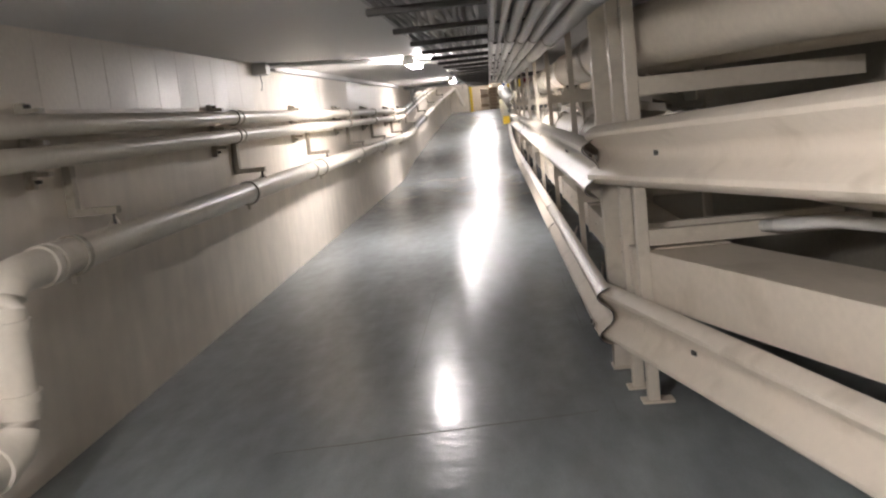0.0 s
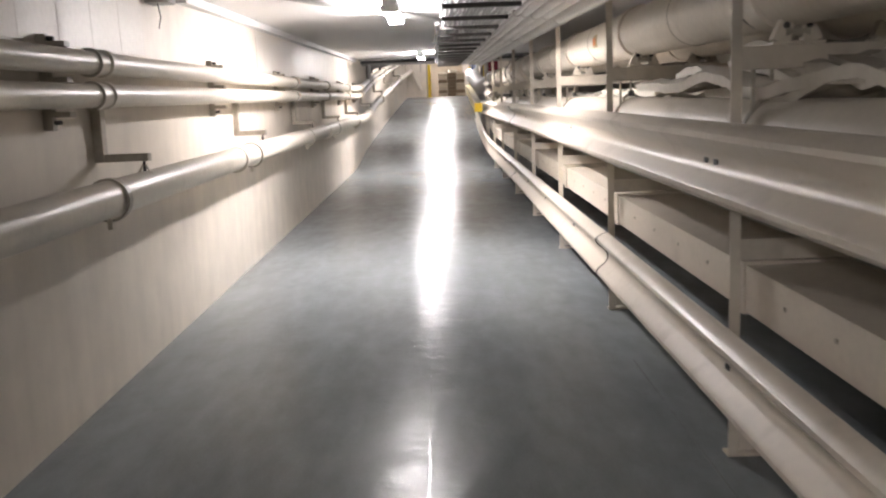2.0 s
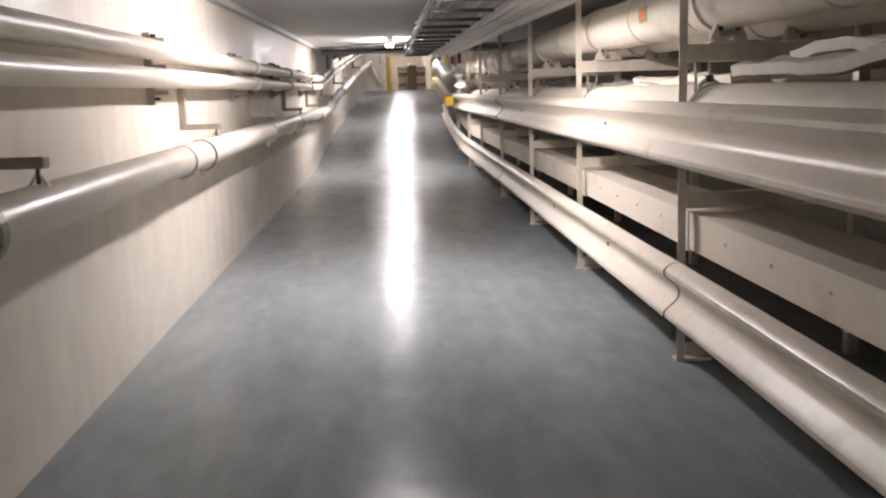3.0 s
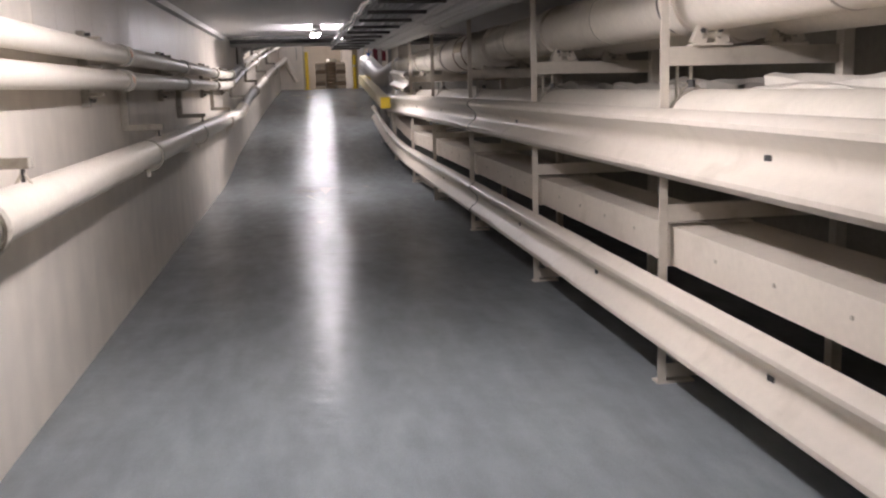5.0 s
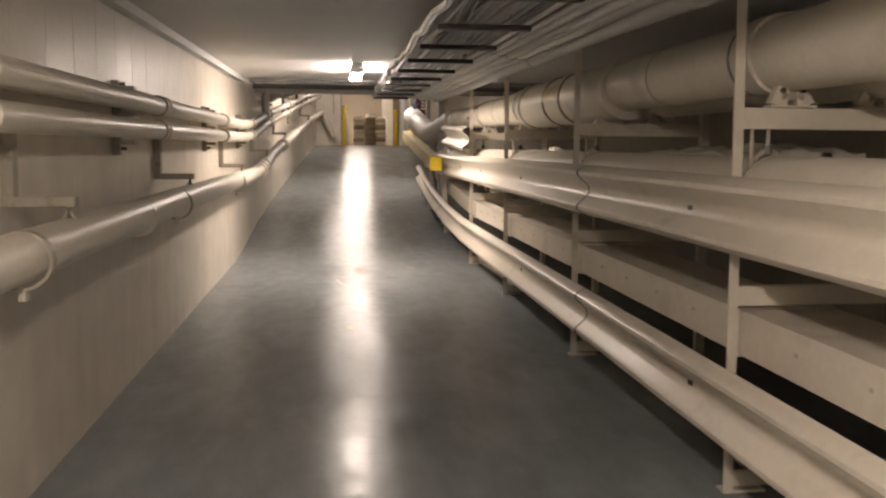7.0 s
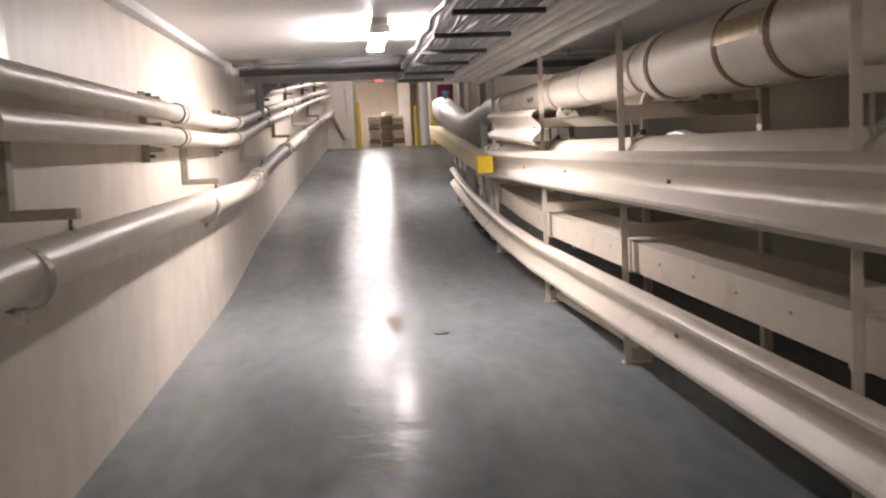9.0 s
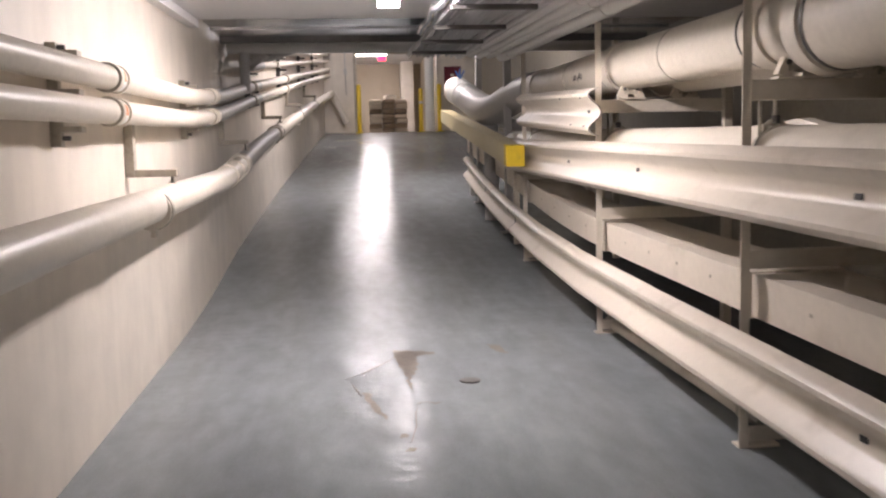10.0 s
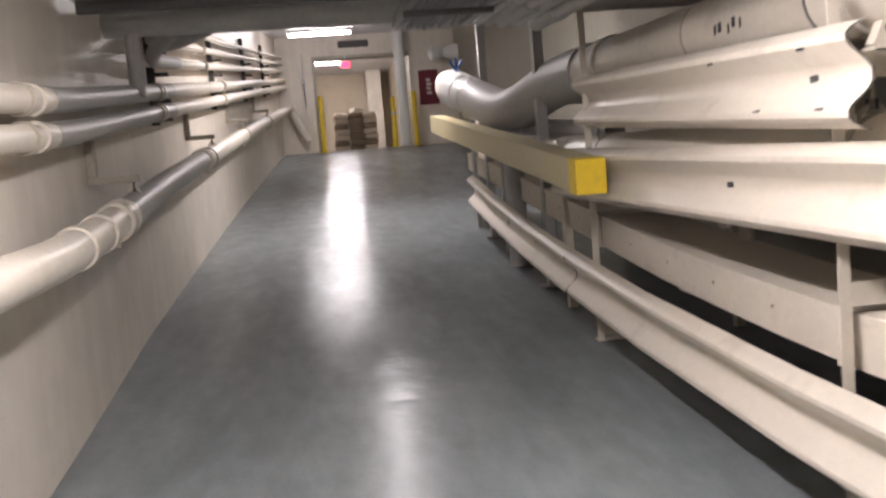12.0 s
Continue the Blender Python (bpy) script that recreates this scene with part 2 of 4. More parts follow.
# ---- structure ----
Y0, YD = -7.0, 38.0
XB = 1.95
ys = plan_ys(Y0, YD) + [46.0]
floor = mesh_object("floor", strip(bmesh.new(), [[(-3.2, y, zf(y)), (7.0, y, zf(y)), (7.0, y, zf(y) - 0.3), (-3.2, y, zf(y) - 0.3)] for y in ys], True), M_FLOOR)
tagged(floor, "glossy blue-grey epoxy floor, worn and rising to a ramp", "floor", kind="structure")
ys = plan_ys(Y0, YD)
west = wall = mesh_object("wall_west", strip(bmesh.new(), [[(xl(y), y, zf(y) - 0.1), (xl(y), y, max(zc(y), zf(y) + 2.7) + 0.1), (xl(y) - 0.3, y, max(zc(y), zf(y) + 2.7) + 0.1), (xl(y) - 0.3, y, zf(y) - 0.1)] for y in ys], True), M_WALL)
tagged(wall, "cream painted concrete tunnel wall, softly scuffed", "wall", kind="structure")
def xe(y):
    return XB + 0.38 * max(0.0, 4.4 - y) + (0.5 if y > 27 else 0)


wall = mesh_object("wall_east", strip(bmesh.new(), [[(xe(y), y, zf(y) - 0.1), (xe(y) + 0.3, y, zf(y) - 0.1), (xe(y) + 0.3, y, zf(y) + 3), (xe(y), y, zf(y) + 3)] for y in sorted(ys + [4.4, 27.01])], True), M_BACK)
tagged(wall, "beige wall behind the pipe rack, shade put into its colour", "wall", kind="structure")
ceiling = mesh_object("ceiling", strip(bmesh.new(), [[(-2.5, y, zc(y)), (7.0, y, zc(y)), (7.0, y, zc(y) + 0.25), (-2.5, y, zc(y) + 0.25)] for y in (Y0, 21.6)], True), M_CEIL)
tagged(ceiling, "low grey-white painted concrete ceiling", "ceiling", kind="structure")
ceiling = mesh_object("ceiling", strip(bmesh.new(), [[(-2.6, y, z), (3.2, y, z), (3.2, y, z + 0.2), (-2.6, y, z + 0.2)] for y, z in ((21.6, 3.45), (38.2, 5.5))], True), M_CEIL)
tagged(ceiling, "painted ceiling that climbs over the ramp", "ceiling", kind="structure")
wall = mesh_object("wall_south", new_box(-2.6, 7.0, Y0 - 0.2, Y0, -0.6, 3), M_WALL)
tagged(wall, "plain cream end wall", "wall", kind="structure")


# ---- far doorway and the room beyond ----
def far_end():
    zd = zf(38)
    bm = bmesh.new()
    box(bm, -2.6, -0.88, YD, YD + 0.3, zd - 0.3, zd + 2.9)
    box(bm, 1.36, 3.4, YD, YD + 0.3, zd - 0.3, zd + 2.9)
    box(bm, -0.88, 1.36, YD, YD + 0.3, zd + 2.16, zd + 2.9)
    w = tagged(mesh_object("wall_north", bm, M_WALL), "cream end wall with a wide doorway", "wall", kind="structure")
    frame_bm = bmesh.new()
    box(frame_bm, -0.88, -0.8, YD - 0.03, YD + 0.32, zd, zd + 2.16, 0.01)
    box(frame_bm, -0.88, 1.36, YD - 0.032, YD + 0.322, zd + 2.1, zd + 2.17, 0.01)
    tagged(mesh_object("door_1", frame_bm, M_BRACKET), "plain painted steel doorway frame, standing open", "doorway", kind="structure")
    bm = bmesh.new()
    box(bm, -2.2, 2.4, 45.5, 45.7, zd, zd + 2.69)
    box(bm, -2.3, -2.2, YD + 0.3, 45.7, zd, zd + 2.69)
    box(bm, 1.55, 1.7, YD + 0.3, 45.7, zd, zd + 2.69)
    tagged(mesh_object("wall_far_room", bm, M_TAN), "tan walls of the room beyond the doorway", "wall", kind="structure")
    tagged(mesh_object("ceiling", new_box(-2.4, 2.5, YD + 0.3, 45.8, zd + 2.692, zd + 2.86), M_CEIL), "white ceiling of the room beyond", "ceiling", kind="structure")
    # white column beside the opening
    col = thing("column", "white painted round column at the doorway", "column", 1.12, YD - 0.25, zd)
    part("shaft", new_tube([(0, 0, 0), (0, 0, 2.75)], 0.125, 24), M_WHITE, col, smooth=True)
    part("collar", new_tube([(0, 0, 2.1), (0, 0, 2.16)], 0.14, 24), M_WHITE, col, smooth=True)
    # bollards
    for x, y, h in ((-0.76, YD - 0.2, 1.28), (0.87, YD - 0.35, 1.15), (1.37, YD - 0.3, 1.26)):
        b = thing("bollard", "yellow painted steel bollard with a domed top", "bollard", x, y, zd - 0.02, group="bollards at the doorway")
        part("post", new_tube([(0, 0, 0), (0, 0, h - 0.05), (0, 0, h - 0.015), (0, 0, h)], [0.058, 0.058, 0.045, 0.015], 20), M_YELLOW, b, smooth=True)
        part("base_plate", new_box(-0.09, 0.09, -0.09, 0.09, 0, 0.02, 0.004), M_YELLOW, b)
    b = thing("bollard_strap", "pale wrapped strap on a yellow bollard", "strap", 0.87, YD - 0.35, zd + 0.72)
    part("band", new_tube([(0, 0, 0), (0, 0, 0.06)], 0.066, 16), M_PALE, b)
    # pallet with a wrapped load
    p = thing("pallet", "low wooden pallet carrying wrapped sacks", "pallet", 0.21, 42.2, zd)
    for y in (-0.45, 0, 0.45):
        part("bearer", new_box(-0.6, 0.6, y - 0.05, y + 0.05, 0, 0.1, 0.005), M_WOOD, p)
    for i in range(6):
        part("board", new_box(-0.6 + i * 0.21, -0.46 + i * 0.21, -0.5, 0.5, 0.1, 0.122), M_WOOD, p)
    s = thing("sack_stack", "stack of pale and brown sacks in plastic wrap on a pallet", "sacks", 0.21, 42.2, zd + 0.122)
    rnd = random.Random(4)
    for k in range(7):
        for i in range(3):
            for j in range(2):
                bm = new_box(-0.19, 0.19, -0.23, 0.23, 0, 0.148, 0.05)
                bmesh.ops.transform(bm, matrix=pose(-0.39 + i * 0.39 + rnd.uniform(-0.02, 0.02), -0.24 + j * 0.48, k * 0.15, 0, 0, rnd.uniform(-4, 4)), verts=bm.verts)
                part("sack", bm, M_CARTON if i == 1 or k % 3 == 1 else M_SACK, s, smooth=True)
    bm = new_box(-0.17, 0.17, -0.2, 0.2, 0, 0.14, 0.05)
    bmesh.ops.transform(bm, matrix=pose(0.05, -0.1, 1.05, 0, 4, 20), verts=bm.verts)
    part("sack", bm, M_PALE, s, smooth=True)
    # pale pier standing against the far wall of the room
    pier = thing("pier", "pale painted square pier in the room beyond", "pier", 1.02, 45.0, zd)
    part("shaft", new_box(-0.22, 0.22, -0.22, 0.22, 0, 2.69, 0.01), M_WALL, pier)
    part("plinth", new_box(-0.235, 0.235, -0.235, 0.235, 0, 0.12, 0.01), M_CONDUIT, pier)
    # white insulated stubs high beside the doorway
    w = thing("white_pipe", "white wrapped pipe with a wide flange, high on the wall", "pipe", 2.0, YD - 0.35, zd + 2.05)
    part("ball", new_tube([(-0.22, 0, 0), (-0.16, 0, 0), (0, 0, 0), (0.1, 0, 0)], [0.08, 0.17, 0.17, 0.1], 18), M_WHITE, w, smooth=True)
    part("cone", new_tube([(0.1, 0, 0), (0.3, 0, 0), (0.55, 0, 0)], [0.09, 0.15, 0.22], 18), M_WHITE, w, smooth=True)
    part("stem", new_tube([(0.55, 0, 0), (1.2, 0, 0)], 0.08, 14), M_CONDUIT, w, smooth=True)
    # exit sign
    e = thing("exit_sign", "hanging sign with glowing red letters", "exit sign", -0.12, YD - 0.1, zd + 1.86)
    part("housing", new_box(-0.12, 0.12, -0.02, 0.02, 0, 0.17, 0.008), M_WHITE, e)
    part("face", new_box(-0.1, 0.1, -0.026, -0.02, 0.02, 0.15), M_EXIT, e, "glowing red face")
    part("stem", new_tube([(0, 0, 0.17), (0, 0, 0.32)], 0.01, 8), M_WHITE, e)
    # maroon sign, its writing as bars
    g = thing("wall_sign", "dark maroon notice with pale unreadable bars", "sign", 1.55, YD - 0.02, zd + 0.92)
    part("board", new_box(0, 0.46, -0.012, 0.012, 0, 0.8, 0.004), M_MAROON, g)
    for i in range(4):
        part("bar", new_box(0.17, 0.29 - 0.02 * (i % 2), -0.018, -0.013, 0.24 + i * 0.1, 0.30 + i * 0.1), M_PALE, g)
    # vent over the door
    v = thing("air_vent", "dark louvred vent above the doorway", "vent", 0.1, YD - 0.02, zd + 2.34)
    part("frame", new_box(-0.35, 0.35, -0.01, 0.018, 0, 0.16, 0.004), M_DARK, v)
    for i in range(4):
        part("slat", new_box(-0.32, 0.32, -0.03, -0.011, 0.02 + i * 0.034, 0.034 + i * 0.034), M_DARK, v)
    # pull cord box by the door
    k = thing("pull_station", "small grey box with a hanging cord", "switch", -1.1, YD - 0.02, zd + 1.55)
    part("box", new_box(-0.04, 0.04, -0.05, 0.018, 0, 0.14, 0.006), M_CONDUIT, k)
    part("cord", new_tube([(0, -0.03, 0), (0.01, -0.03, -0.55)], 0.008, 6), M_DARK, k)
    part("conduit", new_tube([(0, -0.01, 0.14), (0, -0.01, 0.7)], 0.012, 8), M_CONDUIT, k)


far_end()


# ---- lamps ----
def strip_lamp(x, y, z, slope=0.0, turn=0.0, sides=(-1, 1)):
    """Bare two-tube fluorescent batten under the ceiling."""
    t = thing("strip_light", "bare twin-tube fluorescent ceiling batten, lit", "ceiling light", group="tunnel ceiling lights")
    part("housing", new_box(-0.055, 0.055, -0.62, 0.62, -0.05, 0, 0.006), M_WHITE, t)
    for s in (-1, 1):
        part("lamp_holder", new_box(-0.07, 0.07, s * 0.6 - 0.012, s * 0.6 + 0.012, -0.105, -0.051, 0.004), M_WHITE, t)
    for s in sides:
        part("tube", new_tube([(s * 0.04, -0.585, -0.085), (s * 0.04, 0.585, -0.085)], 0.014, 10), M_TUBE, t, "glowing white tube")
    t.matrix_basis = pose(x, y, z, math.degrees(math.atan(slope)), 0, turn)
    return t


for x, y in ((-0.86, 10.35), (-0.79, 19.6)):
    strip_lamp(x, y, zc(y) - 0.003, 0.0455)
# Added batten, never in view: fill light for the tunnel's first metres.
strip_lamp(-1.35, 0.5, zc(0.5) - 0.003, 0.0455)
strip_lamp(-0.28, 27.4, 4.12, 0.12)
strip_lamp(-0.7, 34.6, 5.02, 0, 90, (1,))
strip_lamp(-0.38, 42.3, zf(38) + 2.69, 0, 90)


# ---- wall pipes beside the walkway ----
def along(y0, y1, off, h, zfn=zf):
    return [(xl(y) + off, y, zfn(y) + h) for y in plan_ys(y0, y1)]


def wall_pipe(label, h, r, y0, y1, off, couplings):
    t = thing("wall_pipe", label, "pipe")
    part("pipe_run", new_tube(along(y0, y1, off, h), r, 20), M_PIPE, t, smooth=True)
    if h < 1.8:
        part("bare_length", new_tube(along(21.75, 24.9, off, h), r + 0.003, 20), M_BARE, t, "bare grey unpainted length", smooth=True)
    for y in couplings:
        for d in (-0.07, 0.07):
            a, b = y + d - 0.025, y + d + 0.025
            part("coupling", new_tube([(xl(a) + off, a, zf(a) + h), (xl(b) + off, b, zf(b) + h)], r + 0.011, 20), M_PIPE, t, smooth=True)
        part("gap_ring", new_tube([(xl(y) + off, y - 0.1, zf(y - 0.1) + h), (xl(y) + off, y - 0.094, zf(y - 0.094) + h)], r + 0.012, 20), M_BRACKET, t)
    return t


JOINTS = (2.6, 7.15, 12.85, 15.7, 18.75, 21.5, 24.4, 28.0)
P_R = 0.055
wall_pipe("cream painted upper wall pipe with grooved couplings", 1.68, P_R, -6.5, 37.8, 0.15, JOINTS)
wall_pipe("cream painted wall pipe below another, with couplings", 1.53, P_R, -6.5, 37.8, 0.15, JOINTS)
for i, h in enumerate((1.9, 2.06, 2.2)):
    wall_pipe("slim cream pipe high on the ramp wall", h, 0.04 - 0.005 * i, 24.2 + 0.6 * i, 37.8, 0.13, (27.0, 33.0))


def pipe_clip(y):
    """Wall channel holding the two upper pipes."""
    z = zf(y)
    t = thing("pipe_clip", "small painted channel bracket holding two pipes", "bracket", xl(y), y, z + 1.38, group="clips of the wall pipes")
    part("channel", new_box(0.002, 0.045, -0.022, 0.022, 0, 0.42, 0.003), M_BRACKET, t)
    for h in (0.07, 0.22, 0.375):
        part("lug", new_box(0.045, 0.13, -0.03, 0.03, h - 0.012, h + 0.012, 0.003), M_BRACKET, t)
    for h in (0.035, 0.4):
        part("bolt", new_tube([(0.04, 0, h), (0.075, 0, h)], 0.011, 6), M_DARK, t)


for y in (4.05, 6.88, 9.7, 12.4, 15.1, 18.35, 21.1):
    pipe_clip(y)

for y in (24.9, 28.2, 31.5, 34.5):
    t = thing("ramp_pipe_channel", "dark wall channel holding the stacked ramp pipes", "bracket", xl(y), y, zf(y) + 1.42, group="channels of the ramp pipes")
    part("channel", new_box(0.002, 0.06, -0.025, 0.025, 0, 0.95, 0.003), M_DARK, t)
    for h in (0.04, 0.185, 0.39, 0.56):
        part("lug", new_box(0.06, 0.16, -0.03, 0.03, h - 0.012, h + 0.012, 0.003), M_DARK, t)

# the large lower pipe, with its drop to the floor
L_OFF, L_H, L_R = 0.24, 1.06, 0.083
low = thing("drain_pipe", "large cream drain pipe that turns down to the floor", "pipe")
YE = 3.3
run = [(xl(YE) + L_OFF, -3.0, 0.36), (xl(YE) + L_OFF, YE, 0.44), (xl(YE) + L_OFF, YE, zf(YE) + L_H)] + [(xl(y) + L_OFF, y, zf(y) + L_H) for y in plan_ys(KINK, 37.6)]
part("pipe_run", new_tube(bend(run, 0.17, 6), L_R, 24), M_PIPE, low, smooth=True)
for a, b in (((YE, 0.63), (YE, 0.67)), ((YE, 0.93), (YE, 0.97)), ((YE - 0.25, 0.433), (YE - 0.2, 0.434))):
    part("hub", new_tube([(xl(3) + L_OFF, a[0], a[1]), (xl(3) + L_OFF, b[0], b[1])], L_R + 0.014, 24), M_PIPE, low, smooth=True)
for y in (3.62, 3.7, 9.4, 14.6, 18.95, 21.6, 22.0):
    part("hub", new_tube([(xl(y) + L_OFF, y, zf(y) + L_H), (xl(y) + L_OFF, y + 0.05, zf(y + 0.05) + L_H)], L_R + 0.012, 24), M_PIPE, low, smooth=True)
for y in (22.35, 22.42, 22.49, 25.55, 25.62, 25.69):
    part("band", new_tube([(xl(y) + L_OFF, y, zf(y) + L_H), (xl(y) + L_OFF, y + 0.04, zf(y + 0.04) + L_H)], L_R + 0.018, 24), M_PIPE, low, smooth=True)
part("bare_length", new_tube([(xl(y) + L_OFF, y, zf(y) + L_H) for y in plan_ys(22.6, 25.5)], L_R + 0.003, 24), M_BARE, low, "bare grey unpainted length", smooth=True)
end_x = xl(37.6) + L_OFF
part("end_drop", new_tube(bend([(end_x, 37.4, zf(37.4) + L_H), (end_x, 37.75, zf(37.7) + L_H), (end_x + 0.35, 37.75, zf(37.7) + 0.3)], 0.1), L_R, 20), M_PIPE, low, smooth=True)


def hanger(y):
    """L bracket on the wall with a clamp and rod round the lower pipe."""
    t = thing("pipe_hanger", "angled wall bracket with a clamp round the drain pipe", "bracket", xl(y), y, zf(y) + L_H, group="hangers of the drain pipe")
    CL = -0.5
    CZ = zf(y + CL) - zf(y)
    part("upright", new_box(0.002, 0.05, -0.03, 0.03, 0.14, 0.46, 0.004), M_BRACKET, t)
    part("arm", new_box(0.05, 0.27, -0.03, 0.03, 0.14, 0.18, 0.004), M_BRACKET, t)
    ring = [(L_OFF + (L_R + 0.006) * math.cos(a), 0, (L_R + 0.006) * math.sin(a)) for a in [2 * math.pi * i / 20 for i in range(21)]]
    part("clamp", strip(bmesh.new(), [[(x, CL - 0.022, z + CZ), (x, CL + 0.022, z + CZ), (L_OFF + (x - L_OFF) * 1.12, CL + 0.022, z * 1.12 + CZ), (L_OFF + (x - L_OFF) * 1.12, CL - 0.022, z * 1.12 + CZ)] for x, _, z in ring], True), M_BRACKET, t)
    part("clamp_ear", new_box(L_OFF - 0.012, L_OFF + 0.012, CL - 0.025, CL + 0.025, CZ - L_R - 0.05, CZ - L_R, 0.003), M_RACK, t)
    part("rod", new_tube([(L_OFF, 0, L_R), (L_OFF, 0, 0.15)], 0.008, 8), M_DARK, t)
    part("yoke", new_tube([(L_OFF - 0.035, 0, L_R * 0.9), (L_OFF, 0, 0.13), (L_OFF + 0.035, 0, L_R * 0.9)], 0.006, 6), M_RACK, t)


for y in (4.42, 7.42, 10.45, 13.45, 16.2, 19.5, 22.9, 26.3, 29.3, 32.5):
    hanger(y)


# ---- pipe rack ----
POSTS = (6.32, 8.72, 11.08, 13.36, 15.75, 18.22, 20.42, 22.93)


def px(y):
    return 0.595 + 0.0016 * y + 0.38 * max(0.0, 4.4 - y)


def pipe_z(y):
    return zf(min(y, 23)) + 1.85


def rack_frame():
    t = thing("rack_frame", "cream painted steel pipe-rack frame with two arms", "rack frame", group="pipe rack frames")
    angle = ((-0.028, -0.02), (0.014, -0.02), (0.014, 0.03), (0.008, 0.03), (0.008, -0.014), (-0.028, -0.014))
    part("post", strip(bmesh.new(), [[(x, y, z) for x, y in angle] for z in (0, 2.12)], True), M_RACK, t)
    part("foot", new_box(-0.028, 0.16, -0.02, 0.05, 0, 0.012), M_RACK, t)
    part("base_strut", new_box(0.016, 0.2, -0.02, -0.01, 0.03, 0.1, 0.003), M_RACK, t)
    part("rear_post", new_box(0.87, 0.93, -0.05, 0.01, 0, 2.12, 0.004), M_RACK, t)
    for n, z0, z1 in (("upper_arm", 1.52, 1.605), ("lower_arm", 0.795, 0.875)):
        channel = ((-0.02, z0), (0.035, z0), (0.035, z0 + 0.006), (-0.014, z0 + 0.006), (-0.014, z1 - 0.006), (0.035, z1 - 0.006), (0.035, z1), (-0.02, z1))
        part(n, strip(bmesh.new(), [[(x, y, z) for y, z in channel] for x in (0.015, 0.87)], True), M_RACK, t)
    ear = [(-0.036, 0.0), (0.036, 0.0), (0.024, 0.075), (0.017, 0.09), (0.0, 0.096), (-0.017, 0.09), (-0.024, 0.075)]
    for x in (0.16, 0.28, 0.54, 0.66):
        lean = pose(x, 0, 1.616, 0, 16 if x in (0.16, 0.54) else -16, 0)
        bm = strip(bmesh.new(), [[(a, y, c) for a, c in ear] for y in (-0.022, 0.022)], True)
        bmesh.ops.transform(bm, matrix=lean, verts=bm.verts)
        stand = part("roller_stand", bm, M_RACK, t)
        bm = new_tube([(0, -0.026, 0.062), (0, 0.026, 0.062)], 0.013, 10)
        bmesh.ops.transform(bm, matrix=lean, verts=bm.verts)
        part("pin", bm, M_DARK, stand, "dark pin through the stand")
    for x in (0.22, 0.6):
        rows = [(x + d, 0, 1.655) for d in (-0.045, -0.03, 0, 0.03, 0.045)]
        part("roller", new_tube(rows, [0.03, 0.026, 0.018, 0.026, 0.03], 12), M_BRACKET, t, smooth=True)
    for x in (0.22, 0.6):
        part("roller_base", new_box(x - 0.1, x + 0.1, -0.04, 0.04, 1.605, 1.617, 0.003), M_RACK, t)
    for x, low in ((0.14, 1.43), (0.07, 1.2)):
        part("rod", new_tube([(x, 0.02, low), (x, 0.02, 1.535)], 0.008, 8), M_BRACKET, t)
    part("clevis", new_tube([(0.075, 0.02, 1.335), (0.095, 0.02, 1.41), (0.12, 0.02, 1.43), (0.16, 0.02, 1.43), (0.185, 0.02, 1.41), (0.205, 0.02, 1.335)], 0.01, 8), M_BRACKET, t)
    part("nut", new_tube([(0.14, 0.02, 1.42), (0.14, 0.02, 1.455)], 0.02, 6), M_DARK, t)
    return t


first = rack_frame()
first.matrix_basis = pose(px(POSTS[0]), POSTS[0], zf(POSTS[0]))
for y in POSTS[1:]:
    copy_thing(first, pose(px(y), y, zf(y)))
for y in (2.2, -0.3):
    copy_thing(first, pose(px(y) + 0.1, y, zf(y)))

# heavy double post where the barrier turns
t = thing("heavy_post", "heavy cream steel channel post at the barrier's turn", "post", 0.655, 4.85, zf(4.85))
outline = ((-0.075, -0.01), (0.018, -0.01), (0.018, 0.07), (0.008, 0.07), (0.008, 0), (-0.065, 0), (-0.065, 0.07), (-0.075, 0.07))
part("channel", strip(bmesh.new(), [[(x, y, z) for x, y in outline] for z in (0, 2.2)], True), M_RACK, t)
part("foot", new_box(-0.085, 0.03, -0.03, 0.1, 0, 0.014, 0.003), M_RACK, t)
t = thing("square_post", "slim square cream post beside the heavy post", "post", 0.655, 4.5, zf(4.5))
part("shaft", new_box(-0.03, 0.03, -0.03, 0.03, 0, 2.2, 0.005), M_RACK, t)
part("foot", new_box(-0.06, 0.1, -0.05, 0.05, 0, 0.012, 0.003), M_RACK, t)
part("upper_arm", new_box(0.03, 1.1, -0.025, 0.025, 1.53, 1.62, 0.004), M_RACK, t)
part("lower_arm", new_box(0.03, 1.1, -0.025, 0.025, 0.795, 0.875, 0.004), M_RACK, t)
copy_thing(t, pose(0.692, 4.27, zf(4.27)))

# ---- W-beam barriers ----
SECTION = [(0.015, 0.156), (0.035, 0.15), (0.068, 0.132), (0.081, 0.118), (0.081, 0.098), (0.068, 0.08), (0.02, 0.04), (0.006, 0.02),
           (0.004, 0.0), (0.006, -0.02), (0.02, -0.04), (0.068, -0.08), (0.081, -0.098), (0.081, -0.118), (0.068, -0.132), (0.035, -0.15), (0.015, -0.156)]


